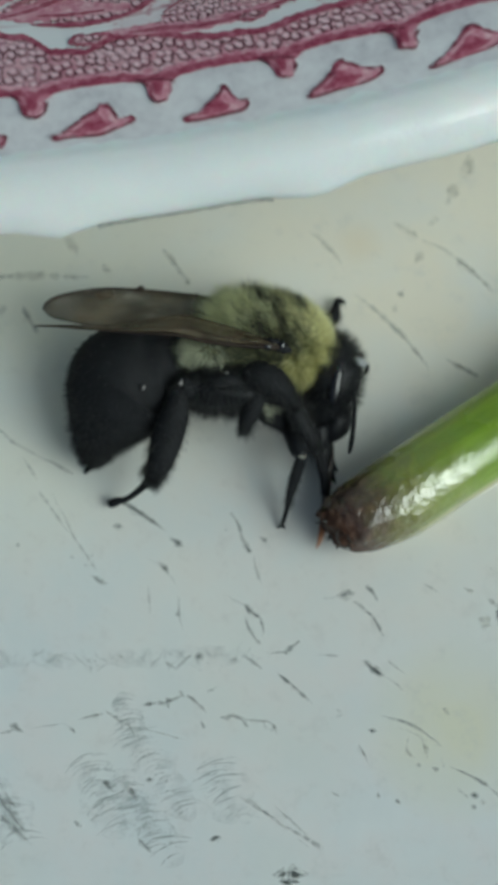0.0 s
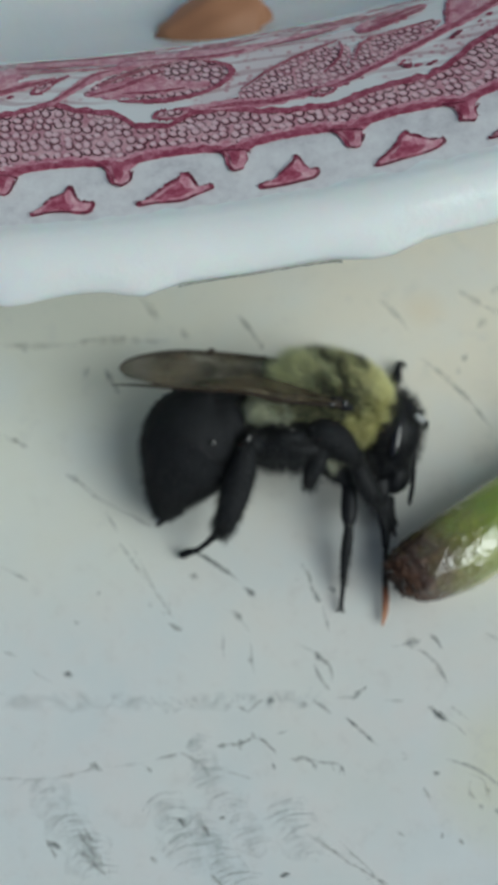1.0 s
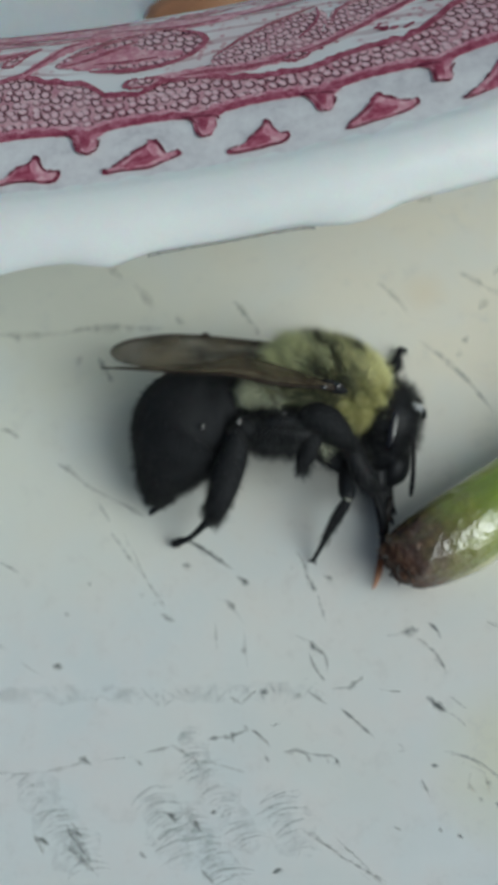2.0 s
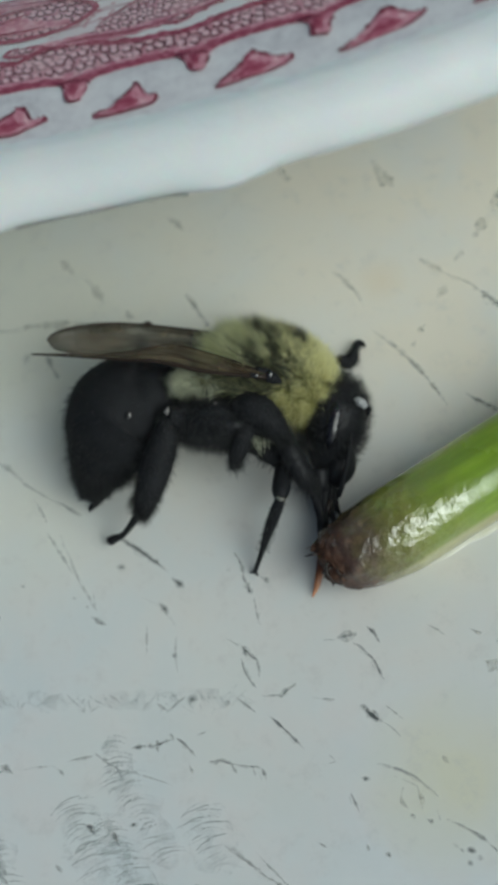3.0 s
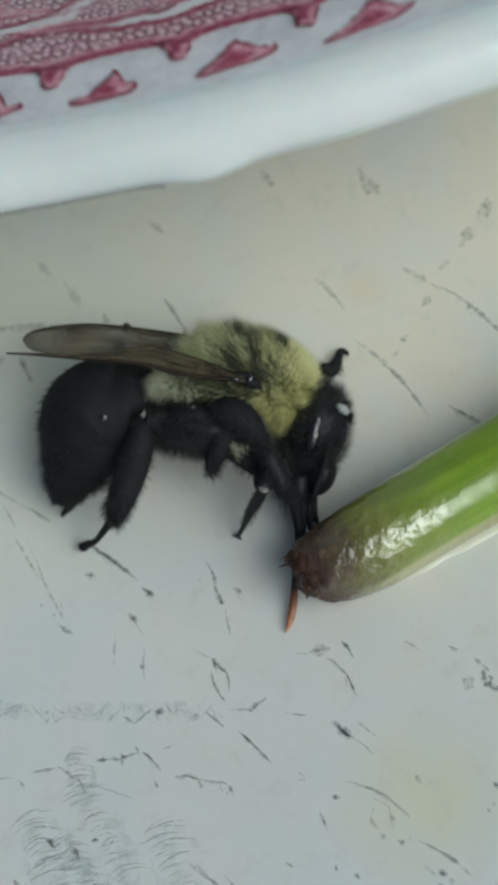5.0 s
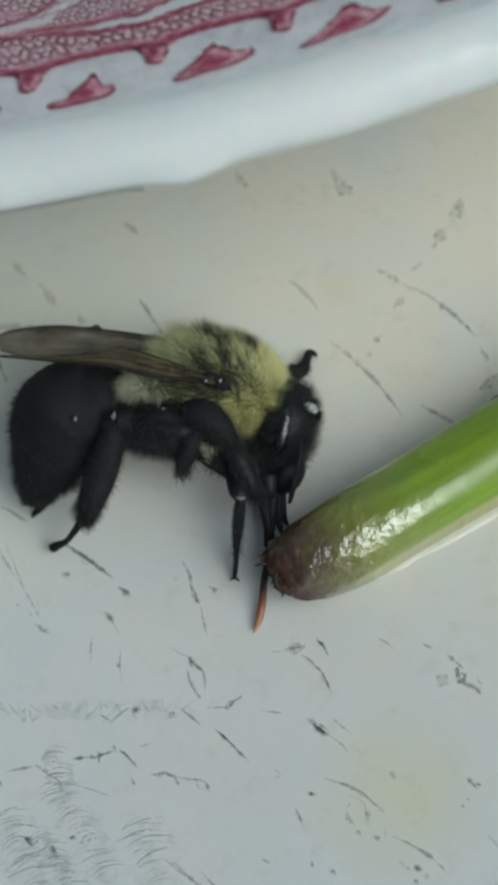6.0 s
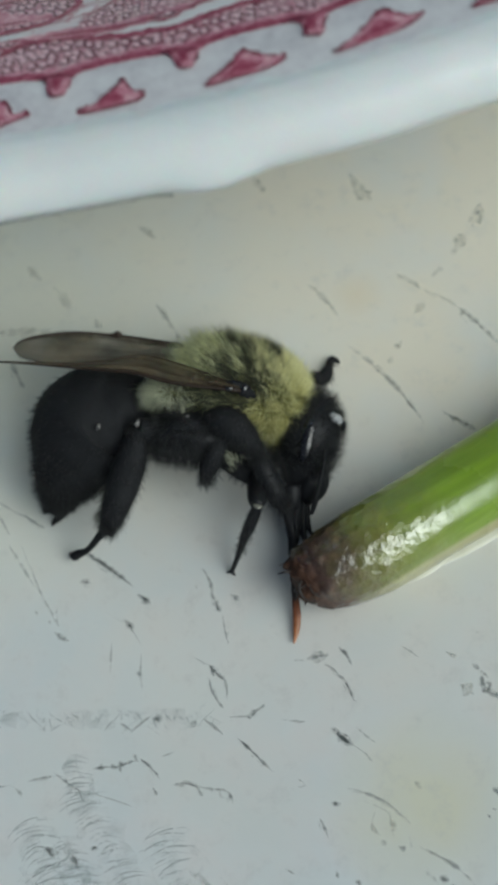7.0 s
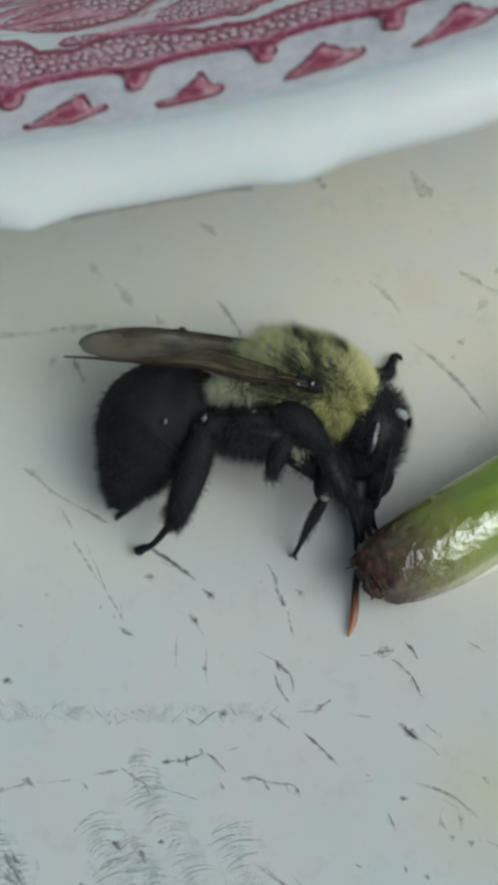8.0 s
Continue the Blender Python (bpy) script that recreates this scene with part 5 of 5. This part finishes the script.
    # tongue and the black sticks of its sheath
    def stick(points, material=BLACK):
        part("mouthpart", tube([(*L(u, v, y), r) for u, v, y, r in points], 10, 14), material, bee)

    stick([(530, 890, -0.2, 0.3), (524, 925, -0.5, 0.3), (522, 955, -0.9, 0.26), (518, 985, -1.1, 0.16)])
    stick([(540, 888, 0.1, 0.24), (538, 925, -0.1, 0.2), (541, 952, -0.4, 0.14), (546, 968, -0.5, 0.05)])
    stick([(516, 900, -0.8, 0.16), (517, 930, -1.0, 0.17), (524, 962, -1.1, 0.1)])
    stick([(545, 890, 0.4, 0.2), (547, 928, 0.3, 0.16), (556, 950, 0.2, 0.06)])
    tongue = new("tongue")
    tongue.parent = bee
    t = tube([(0, 0, 0.1, 0.14), (0.05, 0, -0.6, 0.17), (0.1, 0, -1.2, 0.185), (0.1, 0, -1.8, 0.16), (0.05, 0, -2.2, 0.1), (-0.02, 0, -TONGUE_LONG, 0.03)], 12, 22, squash=0.6)
    part("tongue_tip", t, TONGUE, tongue, "orange tongue")
    part("tongue_stem", tube([(0.05, 0.1, 2.0, 0.12), (-0.04, 0, 1.2, 0.16), (0.02, 0, 0.5, 0.18), (0.01, 0, -0.2, 0.165), (0.04, 0, -0.6, 0.12)], 10, 16), MOUTH, tongue, "dark tongue stem")

    # wings
    def wing(name, lead, trail):
        b = bmesh.new()
        n, m = 40, 14
        one, two = (spline([L(*q) for q in pts], n) for pts in (lead, trail))
        rows = []
        for i in range(n + 1):
            row = []
            for k in range(m + 1):
                g = k / m
                c = Vector(one[i]).lerp(Vector(two[i]), g)
                c.y += 0.06 * math.sin(g * 9 + i * 0.1) - 0.2 * math.sin(math.pi * g)
                row.append(c)
            rows.append(row)
        grid = [[b.verts.new(c * MM) for c in row] for row in rows]
        for p, q in zip(grid, grid[1:]):
            for k in range(m):
                b.faces.new((p[k], q[k], q[k + 1], p[k + 1]))
        bmesh.ops.remove_doubles(b, verts=b.verts, dist=1e-7)
        bmesh.ops.recalc_face_normals(b, faces=b.faces)
        bmesh.ops.solidify(b, geom=b.faces[:], thickness=0.03 * MM)
        ob = part(name, b, WING, bee, "smoky brown translucent wing")
        for g0, g1, f1, r in ((0.0, 0.0, 1.0, 0.09), (1.0, 1.0, 1.0, 0.035), (0.13, 0.06, 0.8, 0.035), (0.4, 0.42, 0.7, 0.022), (0.75, 0.8, 0.65, 0.02), (0.3, 0.75, 0.6, 0.022)):
            pts = []
            for i in range(0, int(n * f1) + 1, 2):
                f = i / (n * f1)
                g = (g0 + (g1 - g0) * f) * m
                k = min(int(g), m - 1)
                c = rows[i][k].lerp(rows[i][k + 1], g - k)
                pts.append((c.x, c.y - 0.02, c.z, r * (1 - 0.6 * f)))
            part("vein", tube(pts, 6, len(pts) * 2), VEIN, ob)
        return ob

    wing("forewing", [(428, 694, -2.75), (310, 680, -2.5), (241, 662, -2.2), (167, 655, -1.7), (97, 648, -1.0), (36, 642, -0.3), (-9, 639, 0.1)],
         [(424, 684, -2.6), (335, 650, -1.8), (257, 629, -1.1), (209, 634, -0.9), (146, 642, -0.7), (61, 640, -0.3), (-9, 638, 0.1)])
    wing("forewing", [(400, 621, 1.2), (309, 603, 1.9), (201, 587, 2.2), (122, 581, 2.2), (53, 588, 2.0), (21, 599, 1.8), (11, 611, 1.7)],
         [(400, 654, 0.0), (310, 658, 0.2), (202, 660, 0.3), (124, 650, 0.5), (65, 638, 0.9), (26, 628, 1.4), (11, 613, 1.7)])
    for u, v, r in ((201, 585, 0.15), (191, 586, 0.1), (307, 602, 0.1)):
        part("wing_knot", blob(L(u, v, 2.1), (r * 1.3, 0.06, r), (0, 20, 0), 0.5, u, sub=3), VEIN, bee, "dark knot on the wing edge")
    part("wing_base", blob(L(430, 691, -2.5), (0.66, 0.26, 0.26), (0, 26, 0), 0.3, 2.0), MATTE, bee, "black wing base")
    part("wing_base", blob(L(434, 690, -2.72), (0.18, 0.14, 0.24), (0, 20, 0)), GLOSS, bee, "glossy black wing base")
    part("wing_base", blob(L(408, 690, -2.7), (0.24, 0.14, 0.15), (0, 10, 0)), GLOSS, bee, "glossy black wing base")

    # hind leg on the near side
    limb("hind_leg", [(302, 796, -0.9, 0.45), (274, 770, -1.4, 0.6), (246, 760, -1.65, 0.5)], bee, hair=160, seed=31)
    limb("hind_leg", [(248, 762, -1.7, 0.42), (237, 808, -1.6, 0.66), (222, 850, -1.45, 0.75), (208, 893, -1.4, 0.64), (197, 924, -1.15, 0.47), (193, 936, -1.05, 0.24)], bee, hair=2600, seed=32)
    limb("hind_foot", [(193, 928, -1.1, 0.24), (172, 955, -0.3, 0.17), (150, 979, 0.7, 0.14), (132, 987, 1.3, 0.2), (122, 992, 1.5, 0.22), (116, 985, 1.5, 0.05)], bee)
    rngh = np.random.default_rng(61)
    along = rngh.random((320, 1))
    root = np.array(L(200, 852, -1.6)) * (1 - along) + np.array(L(184, 922, -1.0)) * along + rngh.normal(0, 0.07, (320, 3))
    fur("fringe", root, np.tile([-0.7, -0.2, -0.5], (320, 1)), np.full(320, 0.55), 0.010, (-0.2, 0, -0.3), PALEJ, bee, 62, "pale fringe on the hind leg")
    # far hind leg under the tip of the abdomen
    limb("hind_foot", [(120, 880, 1.5, 0.3), (98, 915, 2.2, 0.2), (82, 930, 2.6, 0.14), (78, 938, 2.7, 0.06)], bee)
    # middle leg, folded against the body
    limb("middle_leg", [(410, 760, -1.4, 0.6), (386, 795, -1.8, 0.52), (370, 832, -1.6, 0.4), (364, 854, -1.4, 0.16)], bee, hair=900, seed=33)
    # foreleg reaching along the cheek to the stalk
    limb("foreleg", [(372, 752, -1.5, 0.7), (405, 752, -1.85, 0.82), (436, 778, -1.95, 0.64), (455, 802, -1.95, 0.36), (460, 812, -1.95, 0.2)], bee, hair=2600, seed=34)
    limb("foreleg", [(458, 808, -1.9, 0.22), (466, 824, -1.9, 0.44), (476, 848, -1.7, 0.49), (490, 874, -1.5, 0.47), (504, 896, -1.2, 0.32)], bee, BLACK, hair=1500, seed=35)
    limb("fore_foot", [(506, 890, -1.2, 0.26), (512, 918, -1.0, 0.2), (520, 950, -0.9, 0.22), (522, 978, -0.8, 0.12)], bee)
    rngj = np.random.default_rng(51)
    along = rngj.random((190, 1))
    root = np.where(rngj.random((190, 1)) < 0.6, np.array(L(400, 796, -2.0)) * (1 - along) + np.array(L(412, 826, -1.7)) * along,
                    np.array(L(402, 812, -2.0)) * (1 - along) + np.array(L(438, 806, -1.9)) * along) + rngj.normal(0, 0.10, (190, 3))
    fur("joint_hair", root, np.tile([0.1, -0.8, -0.1], (190, 1)), np.full(190, 0.26), 0.010, (0.2, -0.2, -0.4), JOINTH, bee, 52, "pale hairs at the joint")

    # the leg that shifts its foot: shin and foot hang down from their joints
    shin = part("shin", tube([(0, 0, 0.1, 0.3), (0.03, 0, -0.8, 0.4), (0, 0, -1.8, 0.42), (0, 0, -SHIN - 0.05, 0.24)], 14, 18), BLACK, bee)
    foot = part("foot", tube([(0, 0, 0.05, 0.22), (0, 0, -0.9, 0.27), (-0.03, 0, -2.0, 0.22), (0, 0, -3.1, 0.13), (0, 0, -4.0, 0.11), (0, 0, -FOOT + 0.1, 0.08)], 12, 26), BLACK, shin)
    part("ankle", tube([(0, 0, 0.09, 0.2), (0, 0, 0.03, 0.25), (0, 0, -0.03, 0.22)], 12, 6), PALEJ, foot, "pale joint")
    for k in (-1, 1):
        part("claw", tube([(0, 0, -FOOT + 0.2, 0.07), (0.16 * k, 0.02, -FOOT + 0.03, 0.05), (0.22 * k, 0.03, -FOOT - 0.02, 0.015)], 6, 8), BLACK, foot)
    rngl = np.random.default_rng(41)
    for ob, n, top, end in ((shin, 260, -0.2, -SHIN), (foot, 260, -0.2, -3.0)):
        z = rngl.uniform(end, top, n)
        a = rngl.uniform(0, 2 * math.pi, n)
        d = np.stack([np.cos(a), np.sin(a), 0 * a], 1)
        fur("leg_hair", np.stack([0.25 * np.cos(a), 0.25 * np.sin(a), z], 1), d, np.full(n, 0.17), 0.011, (0, 0, -0.8), DARKH, ob, 42)
    limb("thigh", [(402, 806, -0.6, 0.62), (430, 826, -0.8, 0.62), (454, 850, -0.7, 0.42)], bee, hair=420, seed=37)
    # glints by the leg joints, put in as small pale blobs
    for u, v, size in ((178, 757, 0.12), (247, 750, 0.15), (333, 744, 0.17)):
        spot = blob(L(u, v, -1.98 if u < 200 else -2.12 if u < 300 else -1.95), (size * 0.6, 0.07, size), (0, 25, 0), 1.3, u, sub=3)
        part("joint_spot", spot, GLINT, bee, "pale joint")
    # far leg showing past the neck
    limb("far_leg", [(560, 658, 2.6, 0.2), (576, 666, 2.9, 0.34), (587, 656, 3.1, 0.30), (592, 642, 3.3, 0.2), (595, 632, 3.3, 0.14)], bee, hair=160, seed=38)
    limb("far_leg", [(593, 640, 3.3, 0.2), (597, 629, 3.4, 0.17), (606, 630, 3.45, 0.13), (612, 636, 3.45, 0.05)], bee)
    return bee, head, feeler, tongue, shin, foot


build_ground()
table = build_table()
wear(table)
plate = build_plate()
build_food()
stalk = build_stalk()
bee, head, feeler, tongue, shin, foot = build_bee()


NOD = [(0.0, 6), (0.5, 9), (1.0, 11), (1.5, 8), (2.8, -2), (3.5, -2), (4.0, 0), (5.5, 1), (6.0, 5), (6.5, 2), (7.0, 0), (8.0, 0)]
# how far the bee leans back on its hind legs, in degrees
TILT = [(0.0, 2.2), (1.7, 2.2), (2.8, 0.0), (8.0, 0.0)]
FEEL = [(0.0, -8), (1.0, -8), (1.5, -12), (2.8, -4), (3.0, 0), (3.5, 6), (4.2, 5), (5.3, 6), (5.5, 3), (6.0, -2), (7.0, 0), (8.0, 2)]
# where the shifting foot stands, in the units of the bee's drawing
STEP_A = [(0.0, 452, 1048), (0.1, 443, 1023), (0.2, 439, 1021), (0.3, 443, 1028), (0.4, 442, 1014), (0.6, 454, 1009), (0.7, 454, 1002), (0.8, 455, 1059),
          (0.9, 492, 1069), (1.0, 440, 1110), (1.1, 490, 1075), (1.2, 428, 1094), (1.3, 444, 1073), (1.4, 440, 1052), (1.5, 330, 1040), (1.6, 343, 1014), (1.7, 401, 1025)]
STEP_B = [(2.8, 380, 1079), (2.9, 386, 1058), (3.0, 394, 1055), (3.2, 395, 1033), (3.3, 389, 1017), (3.5, 416, 1012), (3.6, 413, 1057), (3.8, 407, 1018),
          (4.0, 405, 1005), (4.2, 407, 985)]
STEP_C = [(5.3, 407, 964), (5.4, 416, 962), (5.5, 414, 996), (5.6, 405, 1018), (5.7, 440, 1064), (5.8, 422, 1073), (5.9, 426, 1065), (6.0, 459, 1047),
          (6.1, 420, 1048), (6.2, 422, 1082), (6.3, 423, 1096), (6.4, 417, 1069), (6.5, 425, 1051), (6.7, 407, 1031), (7.0, 410, 1021), (7.2, 406, 1008), (7.5, 401, 1001), (8.0, 405, 1001)]
# the tip of the tongue, which dabs in and out
LICK_A = [(0.0, 515, 1083), (0.1, 504, 1117), (0.2, 513, 1088), (0.3, 507, 1135), (0.4, 515, 1085), (0.5, 516, 1096), (0.6, 516, 1104), (0.7, 515, 1088), (0.8, 500, 1124),
          (0.9, 514, 1090), (1.0, 518, 1135), (1.1, 515, 1090), (1.2, 516, 1137), (1.3, 513, 1089), (1.4, 513, 1125), (1.5, 515, 1111), (1.6, 507, 1114), (1.7, 504, 1114)]
LICK_B = [(2.0, 508, 1085), (2.2, 503, 1125), (2.4, 508, 1075), (2.6, 500, 1125), (2.8, 503, 1095), (2.9, 496, 1126), (3.0, 502, 1094), (3.1, 507, 1131), (3.2, 504, 1122), (3.3, 509, 1084), (3.4, 507, 1116), (3.5, 514, 1061), (3.6, 502, 1140), (3.8, 498, 1141),
          (3.9, 506, 1082), (4.0, 499, 1142), (4.1, 504, 1097), (4.2, 504, 1133), (4.4, 510, 1070), (4.6, 500, 1135), (4.8, 510, 1068), (5.0, 497, 1135), (5.15, 508, 1080)]
LICK_C = [(5.3, 494, 1143), (5.4, 507, 1112), (5.5, 500, 1126), (5.6, 490, 1127), (5.7, 511, 1067), (5.8, 510, 1129), (5.9, 516, 1063), (6.0, 495, 1136), (6.1, 495, 1091),
          (6.2, 510, 1135), (6.3, 507, 1133), (6.4, 517, 1063), (6.5, 507, 1140), (6.6, 517, 1062), (6.7, 523, 1144), (6.8, 523, 1121), (6.9, 535, 1118), (7.0, 522, 1137)]
LICK_D = [(7.1, 519, 1061), (7.2, 515, 1133), (7.3, 519, 1061), (7.4, 517, 1132), (7.5, 520, 1061), (7.6, 514, 1127), (7.7, 519, 1092), (7.8, 507, 1128), (7.9, 507, 1100), (8.0, 502, 1135)]


def hung(at, toward, front):
    """The pose of a part that hangs from at (mm) with its -z towards a place; front: where its -y looks."""
    z = (Vector(at) - Vector(toward)).normalized()
    y = -Vector(front)
    x = y.cross(z).normalized()
    return Matrix.Translation(Vector(at) * MM) @ Matrix((x, z.cross(x), z)).transposed().to_4x4()


def motions():
    body = pose(*[c * MM for c in BEE_AT], *BEE_TURN)
    hinge = Vector(L(430, 692)) * MM

    def lean(t):
        a = float(np.interp(t, [q[0] for q in TILT], [q[1] for q in TILT]))
        return Matrix.Translation(hinge) @ pose(0, 0, 0, 0, -a, 0) @ Matrix.Translation(-hinge)

    def planted(t, p):
        """Where a place that stays put lies in the leaning body's space, in mm."""
        return lean(t).inverted() @ (Vector(p) * MM) / MM

    walk(bee, [(t, body @ pose(dx * 0.025 * MM, 0, -dy * 0.025 * MM) @ lean(t)) for t, dx, dy in SHIFT])
    neck, root = head.location.copy(), feeler.location.copy()
    walk(head, [(t, Matrix.Translation(neck + Vector((0, 0, up * 0.025 * MM)))) for t, up in NOD])
    walk(feeler, [(t, Matrix.Translation(root) @ pose(0, 0, 0, 0, 0.75 * a, 0)) for t, a in FEEL])

    hip = Vector(L(452, 846, -0.7))
    shins, feet = [], []
    for t, u, v in STEP_A + STEP_B + STEP_C:
        tip = planted(t, L(u, v, over_table(u, v, 0.1)))
        way = tip - hip
        far = min(way.length, SHIN + FOOT - 0.02)
        way.normalize()
        a = (SHIN**2 + far**2 - FOOT**2) / (2 * far)
        out = Vector((0.22, -1.0, 0.1))
        out = (out - way * out.dot(way)).normalized()
        joint = hip + way * a + out * math.sqrt(max(SHIN**2 - a * a, 0))
        m = hung(hip, joint, (0, -1, 0))
        f = hung(joint, hip + way * far, (0, -1, 0))
        shins.append((t, m))
        feet.append((t, m.inverted() @ f))
    walk(shin, shins)
    walk(foot, feet)

    licks = []
    for t, u, v in LICK_A + LICK_B + LICK_C + LICK_D:
        tip = planted(t, L(u, v, over_table(u, v, 0.2)))
        mouth = Vector(L(524, 980, -0.9))
        back = tip + (mouth - tip).normalized() * TONGUE_LONG
        licks.append((t, hung(back, tip, (0, -1, 0))))
    walk(tongue, licks)


motions()
